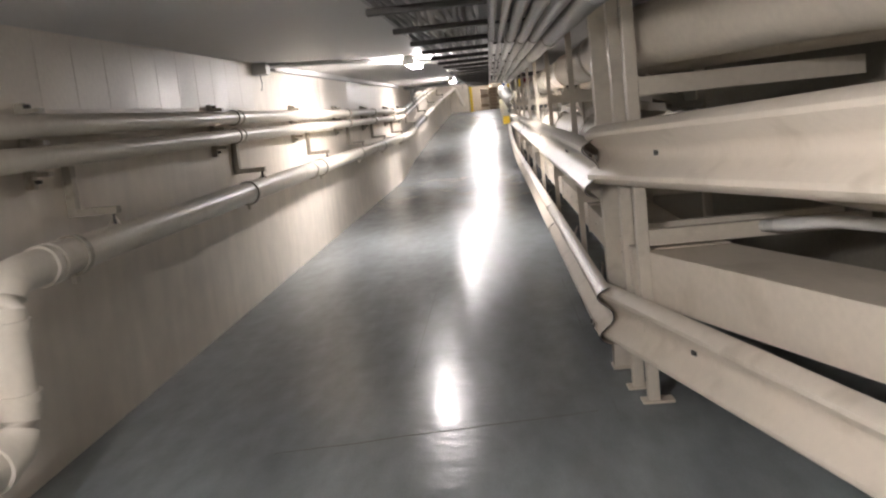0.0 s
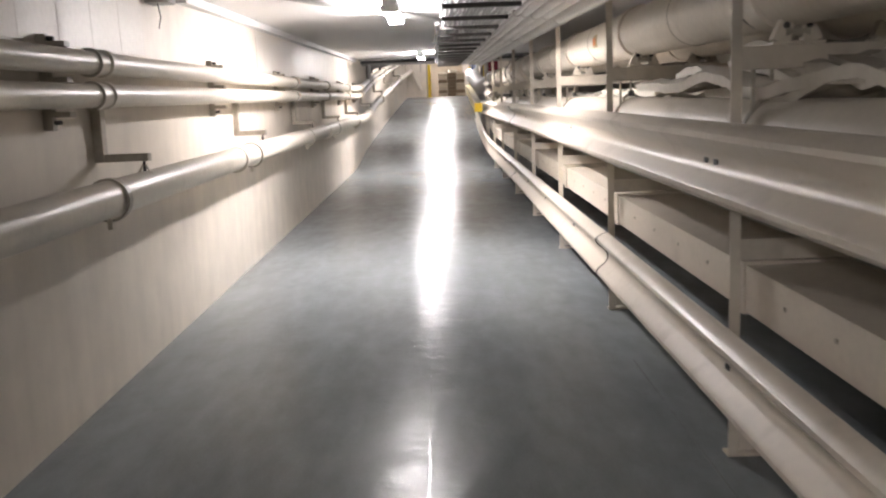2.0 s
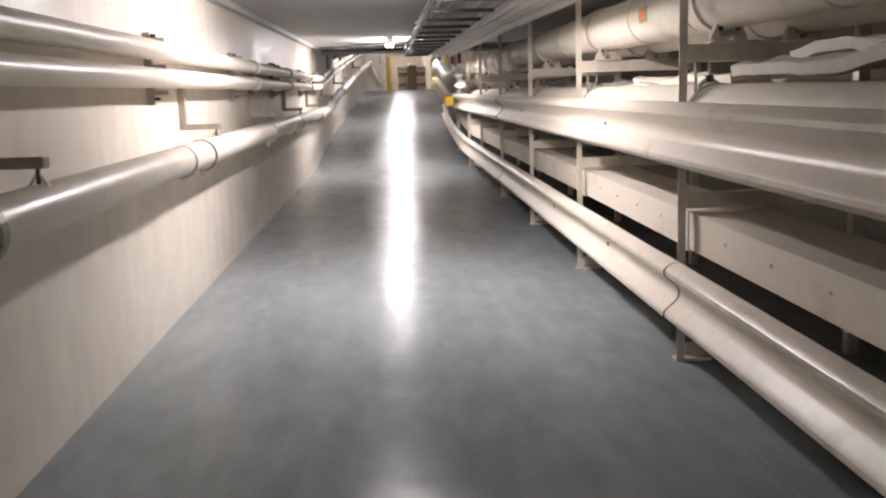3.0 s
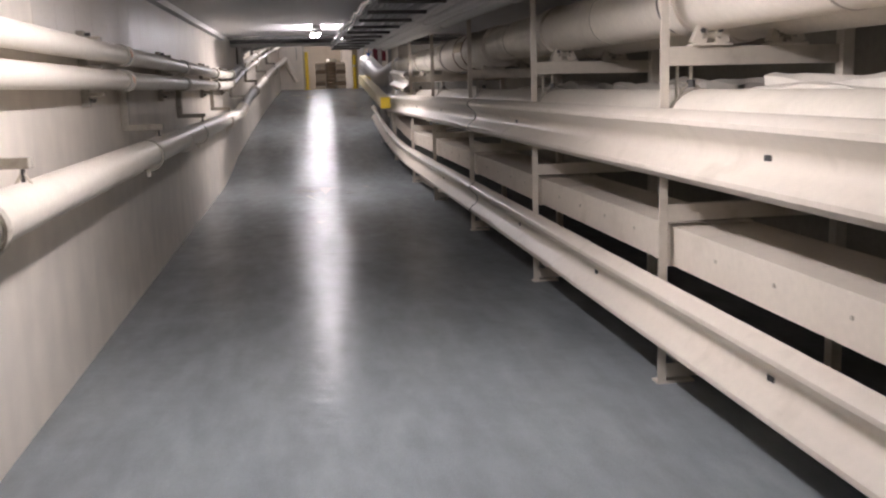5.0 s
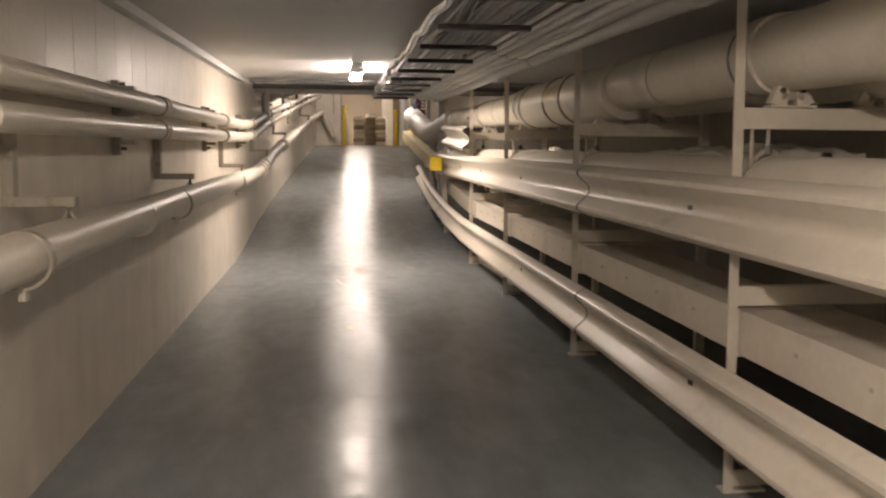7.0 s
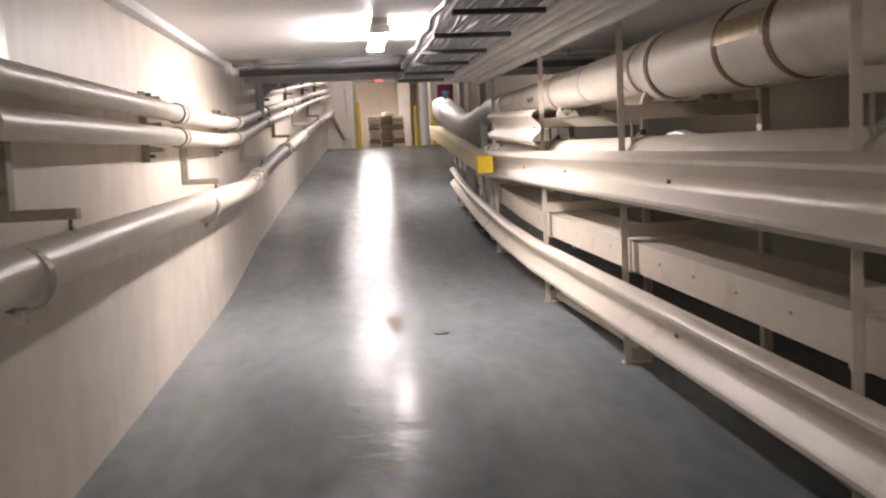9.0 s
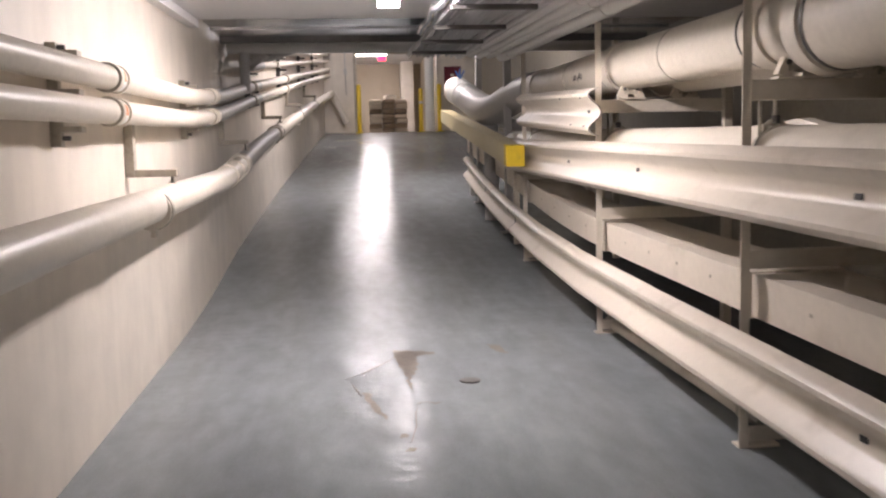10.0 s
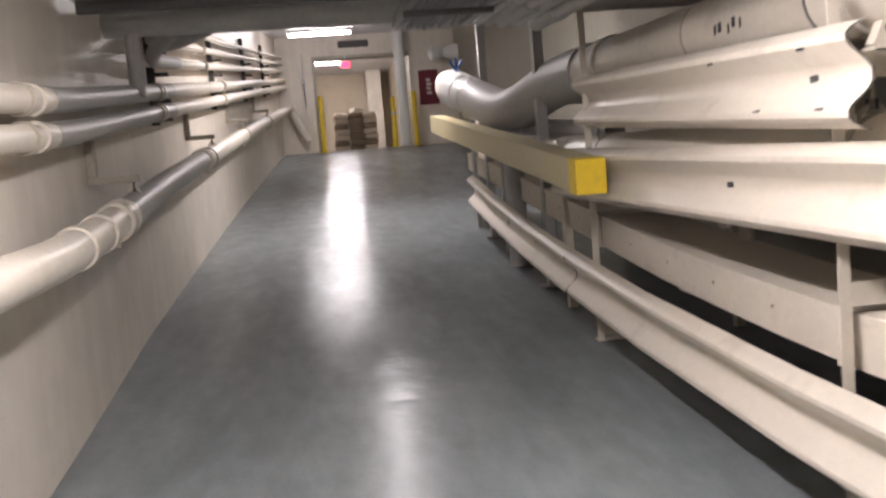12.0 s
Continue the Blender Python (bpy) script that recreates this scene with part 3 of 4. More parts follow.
def w_beam(label, pts, lift=0.0, bolts=(), lap=True):
    """A W-shaped sheet rail; pts are the places of its back along the run, its face towards -x or the run's left."""
    t = thing("guard_rail", label, "guard rail", group="W-beam barrier sections")
    pts = [Vector(p) for p in pts]

    def side(i):
        d = (pts[min(i + 1, len(pts) - 1)] - pts[max(i - 1, 0)]).normalized()
        return Vector((-d.y, d.x, 0)).normalized()

    rows = []
    for i, p in enumerate(pts):
        s = side(i)
        outer = [p + s * (d + lift) + Vector((0, 0, h)) for d, h in SECTION]
        inner = [p + s * (d + lift - 0.005) + Vector((0, 0, h)) for d, h in SECTION[::-1]]
        rows.append(outer + inner)
    part("beam", strip(bmesh.new(), rows, True), M_RAIL, t, smooth=True)
    d = (pts[-1] - pts[0]).normalized()
    s = side(0)
    if lap:
        edge = []
        for e in (-0.0025, 0.0):
            edge.append([pts[0] + d * e + s * (q + lift - 0.004) + Vector((0, 0, h)) for q, h in SECTION] + [pts[0] + d * e + s * (q + lift + 0.003) + Vector((0, 0, h)) for q, h in SECTION[::-1]])
        part("lap_edge", strip(bmesh.new(), edge, True), M_DARK, t, "dark lapped edge")
    for f, h, dark in bolts:
        p = pts[0] + d * f
        depth = 0.075 if abs(h) > 0.06 else 0.004
        c = p + s * (depth + lift + 0.002) + Vector((0, 0, h))
        if dark:
            bm = new_box(-0.022, 0.022, -0.003, 0.003, -0.011, 0.011)
            bmesh.ops.transform(bm, matrix=Matrix.Translation(c) @ pose(0, 0, 0, 0, 0, math.degrees(math.atan2(d.y, d.x))), verts=bm.verts)
            part("slot", bm, M_BLACK, t, "dark bolt slot")
        else:
            part("bolt", new_tube([c, c + s * 0.009], 0.014, 8), M_BRACKET, t)
    return t


def rail_run(y0, y1, h, zfn, lift=0.0, x_off=-0.045):
    return [(px(y) + x_off, y, zfn(y) + h) for y in steps_to(y0, y1, 1.2)]


def low_line(y):
    d = max(0.0, y - 20.5)
    return zf(min(y, 20.5)) + 0.055 * d + 0.0115 * d * d


SLOTS_UP, SLOTS_LOW = (6.34, 6.46, 10.06, 13.7, 17.3, 19.47, 21.05), (6.25, 10.0, 11.87, 13.65, 17.24, 21.03)
JOINT_YS = (4.52, 8.6, 11.95, 15.27, 19.2, 23.2)
for i, (a, b) in enumerate(zip(JOINT_YS, JOINT_YS[1:])):
    L = b - a
    for h, fn in ((1.175, zf), (0.39, zf)):
        k = [(0.12, 0.055, 0), (0.12, -0.055, 0), (0.3, 0.055, 0), (0.3, -0.055, 0), (L - 0.15, 0.055, 0), (L - 0.15, -0.055, 0)]
        k += [(y - a, 0.0, 1) for y in (SLOTS_UP if h > 1 else SLOTS_LOW) if a < y < b]
        if h > 1:
            line = lambda y: -0.05 + 0.0375 * y
            w_beam("cream painted W-beam guard rail, upper, with lapped joint", rail_run(a, b + 0.2, h, line), 0.005 * (i % 2) if i else 0.02, k)
        else:
            w_beam("cream painted W-beam guard rail, lower, scuffed", rail_run(a, b + 0.2, h, low_line), 0.005 * (i % 2), k)
w_beam("cream lower W-beam end section running up the ramp", rail_run(23.2, 26.6, 0.39, low_line, 0, -0.045), 0.003, ((1.0, 0, 1), (2.2, 0, 1)))
w_beam("short spare W-beam lashed above the barrier, with bolt slots", [(px(y) - 0.075 + 0.03 * (y - 20), y, 2.232 + 0.068 * (y - 20.2)) for y in steps_to(20.12, 23.0, 0.5)], 0.0,
       ((0.25, 0.1, 1), (0.3, 0.0, 1), (0.55, -0.1, 1), (0.9, 0.1, 1), (0.16, -0.1, 1)))
turn_low, turn_up = Vector((0.56, 4.66, 0)), Vector((0.565, 4.64, 0))
for h, start, slope in ((1.175, turn_up, 0.18), (0.39, turn_low, 0.27)):
    end = Vector((start.x + slope * (start.y - 0.4), 0.4, 0))
    pts = [end + (start - end) * (i / 4) for i in range(5)]
    w_beam("cream W-beam guard rail angled off the walkway", [(p.x, p.y, (zf(p.y) if h < 1 else 0.19 + 0.012 * (4.6 - p.y)) + h) for p in pts], 0.0, ((3.48, 0, 1), (4.1, 0.05, 0), (4.1, -0.05, 0)))
# bolt plate where the low rails meet
t = thing("splice_plate", "small cream bolted plate over the lower rail joint", "plate")
part("plate", new_box(0.472, 0.477, 4.68, 4.88, zf(4.8) + 0.27, zf(4.8) + 0.32, 0.002), M_RAIL, t)
for y in (4.72, 4.84):
    part("bolt", new_tube([(0.477, y, zf(4.8) + 0.295), (0.462, y, zf(4.8) + 0.295)], 0.012, 6), M_DARK, t)

# yellow-tipped bumper beam on the ramp
b = thing("bumper_beam", "square cream bumper beam with a bright yellow end", "barrier beam")
part("beam", strip(bmesh.new(), [[(x, y, zf(y) + h) for x, h in ((0.32, 1.02), (0.48, 1.02), (0.48, 1.20), (0.32, 1.20))] for y in (22.33, 27.6)], True), material("cream yellow paint", (0.58, 0.50, 0.30), 0.4, vary=0.08), b)
part("end_cap", strip(bmesh.new(), [[(x, y, zf(y) + h) for x, h in ((0.317, 1.017), (0.483, 1.017), (0.483, 1.203), (0.317, 1.203))] for y in (22.22, 22.34)], True), M_YELLOW, b, "yellow end cap")
for y in (23.7, 25.6, 27.0):
    part("post", new_box(0.66, 0.72, y - 0.03, y + 0.03, zf(y), zf(y) + 1.18, 0.004), M_RACK if y < 24 else M_GREYJACKET, b)
    part("bracket", new_box(0.481, 0.66, y - 0.02, y + 0.02, zf(y) + 1.06, zf(y) + 1.13, 0.004), M_RACK, b)

# ---- pipes and ducts on the rack ----
def lumpy_run(name, label, x, h, r, y0, y1, mat, step=0.5, wobble=0.02, collars=(), end_z=None):
    t = thing(name, label, "pipe")
    line = lambda y: -0.05 + 0.0375 * y
    part("jacket", new_tube([(px(y) - 0.62 + x, y, line(y) + h) for y in steps_to(y0, y1, step)], r, 28, wobble=wobble), mat, t, smooth=True)
    for y, w, k, m in collars:
        part("collar", new_tube([(px(y) - 0.62 + x, y, line(y) + h), (px(y) - 0.62 + x, y + w, line(y + w) + h)], r + k, 28), m, t, smooth=True)
    return t


BIG_R = 0.158
seams = []
for y in POSTS:
    seams += [(y + 0.28, 0.012, 0.004, M_DARK), (y + 0.08, 0.15, 0.016, M_JACKET), (y + 1.3, 0.01, 0.003, M_BRACKET)]
lumpy_run("insulated_pipe", "large cream insulated pipe with strapped joints", 0.86, 1.835, BIG_R, -2.0, 23.6, M_JACKET, 0.6, 0.012, seams)
lumpy_run("insulated_pipe", "cream insulated pipe behind another on the rack", 1.24, 1.79, 0.14, -2.0, 23.6, M_JACKET, 0.6, 0.02, [(y + 0.4, 0.1, 0.012, M_JACKET) for y in POSTS])
lumpy_run("hung_pipe", "large grey-cream pipe hung on rods below the arms", 0.80, 1.25, 0.16, -2.0, 24.5, M_PIPE, 0.8, 0.01, [(y, 0.03, 0.006, M_BRACKET) for y in POSTS])
lumpy_run("small_pipe", "small white pipe along the back of the rack", 1.35, 0.98, 0.03, -2.0, 23.0, M_PIPE, 2.0, 0.0)
lumpy_run("small_pipe", "small painted pipe low behind the duct", 1.2, 0.42, 0.04, -2.0, 23.0, M_BRACKET, 2.0, 0.0)


def floor_duct(y0, y1):
    t = thing("box_duct", "cream rectangular duct section with a rimmed end", "duct", group="duct sections on the rack")
    line = lambda y: zf(y)
    x0 = px((y0 + y1) / 2) + 0.06

    def sec(y, g):
        return [(x0 - g, y, line(y) + 0.575 - g), (x0 + 0.42 + g, y, line(y) + 0.575 - g), (x0 + 0.42 + g, y, line(y) + 0.76 + g), (x0 - g, y, line(y) + 0.76 + g)]

    part("duct", strip(bmesh.new(), [sec(y, 0) for y in plan_ys(y0, y1)], True), M_DUCT, t)
    part("rim", strip(bmesh.new(), [sec(y, 0.012) for y in (y0 - 0.005, y0 + 0.07)], True), M_DUCT, t)
    part("lid_edge", strip(bmesh.new(), [[(x0 - 0.006, y, line(y) + 0.735), (x0 + 0.426, y, line(y) + 0.735), (x0 + 0.426, y, line(y) + 0.766), (x0 - 0.006, y, line(y) + 0.766)] for y in plan_ys(y0 + 0.08, y1 - 0.02)], True), M_DUCT, t)
    for k in range(1, 5):
        y = y0 + (y1 - y0) * k / 5
        part("rivet", new_tube([(x0 + 0.002, y, line(y) + 0.68), (x0 - 0.005, y, line(y) + 0.68)], 0.009, 6), M_BRACKET, t)


edges = [-2.0, 0.6, 2.4, 4.4] + [y + 0.06 for y in POSTS] + [25.2, 27.5]
for a, b in zip(edges, edges[1:]):
    if a > 4.3:
        floor_duct(a, b - 0.012)
    else:
        t = thing("box_duct", "cream rectangular duct section behind the angled rail", "duct", group="duct sections on the rack")
        part("duct", strip(bmesh.new(), [[(px(y) + 0.06 + dx, y, zf(y) + h) for dx, h in ((0, 0.5), (0.42, 0.5), (0.42, 0.76), (0, 0.76))] for y in (a, b - 0.012)], True), M_DUCT, t)
        part("rim", strip(bmesh.new(), [[(px(y) + 0.06 + dx, y, zf(y) + h) for dx, h in ((-0.012, 0.488), (0.432, 0.488), (0.432, 0.772), (-0.012, 0.772))] for y in (b - 0.09, b - 0.016)], True), M_DUCT, t)
        part("lid_edge", strip(bmesh.new(), [[(px(y) + 0.06 + dx, y, zf(y) + h) for dx, h in ((-0.006, 0.735), (0.426, 0.735), (0.426, 0.766), (-0.006, 0.766))] for y in (a + 0.02, b - 0.1)], True), M_DUCT, t)

# rust bands and the foil label on the large pipe
lumpy_run("thick_jacket", "thicker cream insulation jacket round the large pipe", 0.86, 1.815, 0.195, 15.4, 18.0, M_JACKET, 0.4, 0.01, [(17.9, 0.11, 0.012, M_JACKET), (17.86, 0.02, 0.004, M_DARK)])
for y in (16.42, 16.93):
    lumpy_run("pipe_band", "rust-stained metal band round the insulated pipe", 0.86, 1.815, 0.2, y, y + 0.05, M_RUST, 0.1, 0.0)
t = thing("pipe_label", "worn golden foil label on the insulated pipe", "label")
bm = bmesh.new()
c = (px(16.7) - 0.62 + 0.86, -0.05 + 0.0375 * 16.7 + 1.815)
strip(bm, [[(c[0] + (0.195 + g) * math.cos(a), y, c[1] + (0.195 + g) * math.sin(a) + 0.0375 * (y - 16.7)) for g in (0.003, 0.006) for a in ([radians(150 + 8 * i) for i in range(5)] if g < 0.004 else [radians(182 - 8 * i) for i in range(5)])] for y in (16.49, 16.94)], True)
part("foil", bm, M_FOIL, t)
t = thing("pipe_label", "small orange label on the insulated pipe", "label")
for y in (9.6,):
    bm = bmesh.new()
    c = (px(y) - 0.62 + 0.86, -0.05 + 0.0375 * y + 1.835)
    strip(bm, [[(c[0] + (BIG_R + g) * math.cos(a), yy, c[1] + (BIG_R + g) * math.sin(a)) for g in (0.004, 0.007) for a in ([radians(165 + 8 * i) for i in range(5)] if g < 0.005 else [radians(197 - 8 * i) for i in range(5)])] for yy in (y, y + 0.16)], True)
    part("face", bm, M_FOIL, t)
    part("print", new_box(c[0] - BIG_R - 0.009, c[0] - BIG_R - 0.0075, y + 0.03, y + 0.13, c[1] - 0.03, c[1] + 0.02), M_ORANGE, t)


# ---- cable tray, conduits ----
def tz(y):
    return zc(y) - 0.17


t = thing("cable_tray", "galvanised cable tray hung under the ceiling", "cable tray")
for x in (-0.44, -0.02):
    part("side_rail", strip(bmesh.new(), [[(x - 0.008, y, tz(y)), (x + 0.008, y, tz(y)), (x + 0.008, y, tz(y) + 0.03), (x - 0.008, y, tz(y) + 0.03)] for y in (-6.8, 23.4)], True), M_STEEL, t)
first_rung = part("rung", new_box(-0.47, 0.03, -0.022, 0.022, -0.03, -0.001, 0.004), M_DARK, t, "dark strut under the tray")
first_rung.matrix_basis = pose(0, -6.4, tz(-6.4))
for i in range(1, 30):
    y = -6.4 + i * 1.0
    o = new("rung", first_rung.data)
    o.parent = t
    o.matrix_basis = pose(0, y, tz(y))
rnd = random.Random(9)
for i in range(15):
    x = -0.455 + i * 0.03
    w = thing("cable", "grey cable lying in the tray", "cable", group="cables in the tray")
    part("sheath", new_tube([(x + rnd.uniform(-0.018, 0.018), y, tz(y) + 0.022 + rnd.uniform(0, 0.03)) for y in steps_to(-6.8, 23.5, 0.5)], rnd.choice((0.011, 0.014, 0.018)), 8), M_CABLE, w, smooth=True)
w = thing("flexible_conduit", "crinkled shiny foil conduit along the tray edge", "conduit")
pts = [(-0.50 + 0.05 * noise.noise(Vector((y * 1.3, 4, 0))), y, zc(y) - 0.13 + 0.05 * noise.noise(Vector((y * 1.7, 0, 3)))) for y in steps_to(11.0, 21.4, 0.05)]
part("sheath", new_tube(pts, [0.02 + 0.006 * (k % 2) for k in range(len(pts))], 8), M_SHINY, w)
for x, h, r, mat, nm in ((0.06, -0.12, 0.022, M_STEEL, "steel"), (0.13, -0.13, 0.022, M_STEEL, "steel"), (0.21, -0.12, 0.036, M_CONDUIT, "painted"), (0.305, -0.13, 0.04, M_CONDUIT, "painted"), (0.41, -0.12, 0.048, M_CONDUIT, "painted"), (0.545, -0.135, 0.066, M_CONDUIT, "thick painted")):
    w = thing("conduit", nm + " conduit running under the ceiling", "conduit", group="conduits beside the tray")
    part("run", new_tube([(x, y, zc(y) + h) for y in (-6.8, 23.6)], r, 14), mat, w, smooth=True)
    for y in steps_to(0.4, 22.5, 3.05):
        part("coupling", new_tube([(x, y + x, zc(y + x) + h), (x, y + x + 0.08, zc(y + x + 0.08) + h)], r + 0.006, 14), mat, w, smooth=True)
for y in steps_to(-5, 22, 2.3):
    w = thing("trapeze_hanger", "dark strut holding the conduits under the ceiling", "hanger", 0, y, zc(y), group="conduit hangers")
    part("strut", new_box(0.04, 0.66, -0.015, 0.015, -0.06, -0.04, 0.003), M_DARK, w)
    for x in (0.05, 0.65):
        part("rod", new_tube([(x, 0, -0.05), (x, 0, -0.002)], 0.006, 6), M_STEEL, w)

# the cross pipe over the foot of the ramp
t = thing("cross_pipe", "thick grey pipe crossing under the ceiling", "pipe")
part("run", new_tube([(-2.25, 23.6, 3.155), (1.9, 23.6, 3.155)], 0.085, 20), M_CONDUIT, t, smooth=True)
part("drop", new_tube(bend([(-2.08, 23.6, 3.155), (-2.08, 23.6, 2.7)], 0.1), 0.05, 14), M_GREYJACKET, t, smooth=True)
for x in (-1.2, 0.0, 1.0):
    part("hanger_rod", new_tube([(x, 23.6, 3.235), (x, 23.6, 3.7)], 0.008, 6), M_DARK, t)
t = thing("ceiling_duct", "flat sheet-metal duct crossing above the ramp's foot", "duct")
part("body", new_box(-2.2, 1.8, 21.63, 22.75, 3.10, 3.42, 0.01), M_SHINY, t)
part("seam", new_box(-2.2, 1.8, 22.2, 22.23, 3.085, 3.099), M_SHINY, t)
part("edge_angle", new_box(-2.2, 1.8, 22.76, 22.8, 3.06, 3.16), M_DARK, t)
for i, (z0, z1, d) in enumerate(((3.1, 2.72, 0.14), (3.12, 2.9, 0.26))):
    t = thing("elbow_pipe", "grey elbow pipe turning along the ramp wall", "pipe")
    x = -2.12 + 0.0 * i
    part("run", new_tube(bend([(x + d * 2, 23.65, z0), (x + d * 0.7, 24.0, z0 - 0.05), (x + 0.02, 24.3, zf(24.3) + 1.9 + 0.16 * i), (x + 0.03, 25.4, zf(25.4) + 1.9 + 0.16 * i)], 0.25), 0.05, 14), M_GREYJACKET, t, smooth=True)

# conduit crossing the ceiling from the wall
t = thing("ceiling_conduit", "painted conduits crossing the ceiling from the wall", "conduit")
for k in range(2):
    part("run", new_tube([(-2.2, 8.45 + 0.1 * k, zc(8.45) - 0.03), (-1.6, 8.9 + 0.1 * k, zc(8.9) - 0.03), (-0.45, 11.7 + 0.1 * k, zc(11.7) - 0.03)], 0.02, 10), M_CONDUIT, t, smooth=True)
part("junction_box", new_box(-2.265, -2.12, 8.35, 8.5, zc(8.4) - 0.12, zc(8.4) - 0.01, 0.006), M_CONDUIT, t)
part("dangling_wire", new_tube([(-2.2, 8.4, zc(8.4) - 0.12), (-2.19, 8.41, zc(8.4) - 0.2), (-2.2, 8.39, zc(8.4) - 0.27)], 0.004, 5), M_DARK, t)
t = thing("ceiling_trunking", "slim white trunking in the corner of wall and ceiling", "trunking")
part("run", strip(bmesh.new(), [[(-2.266, y, zc(y) - 0.06), (-2.19, y, zc(y) - 0.06), (-2.19, y, zc(y) - 0.003), (-2.266, y, zc(y) - 0.003)] for y in (9.0, 21.6)], True), M_CEIL, t)

# grey jacketed pipe bending off at the ramp
t = thing("jacketed_pipe", "large grey jacketed pipe with an elbow at the ramp", "pipe")
zb = -0.05 + 0.0375 * 23.6 + 1.835
part("elbow", new_tube(bend([(0.88, 23.5, zb), (0.86, 24.3, zb + 0.02), (0.64, 25.0, zb - 0.16), (0.52, 26.3, zb + 0.16)], 0.4, 8), 0.18, 26), M_GREYJACKET, t, smooth=True)
part("band", new_tube([(0.548, 26.0, zb + 0.086), (0.542, 26.06, zb + 0.101)], 0.186, 26), M_STEEL, t, "bright metal band", smooth=True)
part("sleeve", new_tube([(0.52, 26.3, zb + 0.16), (0.49, 26.65, zb + 0.246)], 0.187, 26), M_CONDUIT, t, "paler metal sleeve", smooth=True)
part("valve_body", new_tube([(0.49, 26.65, zb + 0.246), (0.48, 26.75, zb + 0.27), (0.47, 26.9, zb + 0.31), (0.46, 27.0, zb + 0.33)], [0.16, 0.19, 0.17, 0.09], 20, wobble=0.12), M_PALE, t, "white wrapped valve end", smooth=True)
for a in (-35, 0, 35):
    part("handle", new_tube([(0.49, 26.6, zb + 0.42), (0.49 + 0.11 * math.sin(radians(a)), 26.6, zb + 0.42 + 0.14 * math.cos(radians(a)))], 0.012, 8), M_BLUE, t, "blue valve handle")
part("leg", new_tube([(0.66, 25.1, zb - 0.2), (0.66, 25.1, zf(25.1))], 0.09, 16), M_GREYJACKET, t, smooth=True)
for y in (24.3, 26.4):
    t = thing("ramp_post", "grey steel post carrying pipes over the ramp", "post", 0.72, y, zf(y))
    part("shaft", new_box(-0.04, 0.04, -0.04, 0.04, 0, 2.5, 0.006), M_GREYJACKET, t)
    part("foot", new_box(-0.09, 0.09, -0.09, 0.09, 0, 0.015, 0.003), M_GREYJACKET, t)
rnd = random.Random(31)
for k in range(4):
    y = 25.6 + 0.32 * k
    t = thing("small_valve", "small pale valve on a stub beside the bumper beam", "valve", 0.57, y, zf(y) + 1.2, group="valves by the bumper beam")
    part("body", new_tube([(0, -0.07, 0.05), (0, -0.03, 0.05), (0, 0.03, 0.05), (0, 0.07, 0.05)], [0.025, 0.05, 0.05, 0.025], 12), M_PALE, t, smooth=True)
    part("stem", new_tube([(0, 0, 0.08), (0.01, 0, 0.15)], 0.012, 8), M_STEEL, t)
    part("wheel", new_tube([(0.01, 0, 0.15), (0.012, 0, 0.165)], 0.04, 12), M_PALE if k % 2 else M_DARK, t)
    part("stub", new_tube([(0, 0, 0.05), (0.12, 0, 0.05), (0.14, 0, -0.2)], 0.022, 10), M_GREYJACKET, t)
for z, x in ((1.5, 1.0), (1.25, 0.9), (1.0, 1.1)):
    t = thing("grey_pipe", "grey pipe running beside the ramp", "pipe")
    part("run", new_tube([(x, 23.2, zf(23.2) + z), (x, 27.9, zf(27.9) + z - 0.2)], 0.07, 16), M_GREYJACKET, t, smooth=True)

# crumpled insulation sheets lying over the rack
def crumpled(y0, y1, seed, x0, h, amp=0.08):
    """A flattened, folded strip of insulation."""
    t = thing("insulation_strip", "crumpled pale insulation strip lying across the rack", "insulation", group="loose insulation on the rack")
    bm = bmesh.new()
    nx, ny = 4, int((y1 - y0) / 0.06)
    rows = []
    for j in range(ny + 1):
        y = y0 + (y1 - y0) * j / ny
        sway = 0.12 * noise.noise(Vector((seed * 3.1, y * 0.9, 0)))
        top = [(px(y) + x0 + sway + 0.055 * i, y, zf(y) + h + 0.03 + 0.012 * math.sin(i * 1.6) + amp * noise.noise(Vector((i * 0.2, y * 1.5, seed))) + 0.02 * noise.noise(Vector((i * 0.9, y * 5, seed)))) for i in range(nx + 1)]
        bot = [(x + 0.008, yy, z - 0.045) for x, yy, z in top[::-1]]
        rows.append(top + bot)
    strip(bm, rows, True)
    part("strip", bm, M_SHEET, t, smooth=True)


for k, (x0, h) in enumerate(((0.10, 1.46), (0.22, 1.50), (0.40, 1.48), (0.55, 1.44))):
    crumpled(5.2 + 0.2 * k, 8.3 - 0.15 * k, 3 + 2.7 * k, x0, h)
    crumpled(8.9 + 0.15 * k, 10.8, 7 + 1.9 * k, x0 + 0.12, h - 0.08, 0.04)
for k in range(4):
    crumpled(4.9 + 0.25 * k, 6.6 + 0.3 * k, 51 + 3.3 * k, 0.12 + 0.1 * k, 1.44 + 0.035 * k, 0.16)
for k, (x0, h) in enumerate(((0.42, 1.39), (0.6, 1.41))):
    crumpled(11.5, 12.9 + 0.2 * k, 21 + k, x0, h, 0.04)
    crumpled(13.8, 15.5, 31 + k, x0, h, 0.05)
    crumpled(18.5, 20.0, 41 + k, x0, h - 0.03, 0.05)

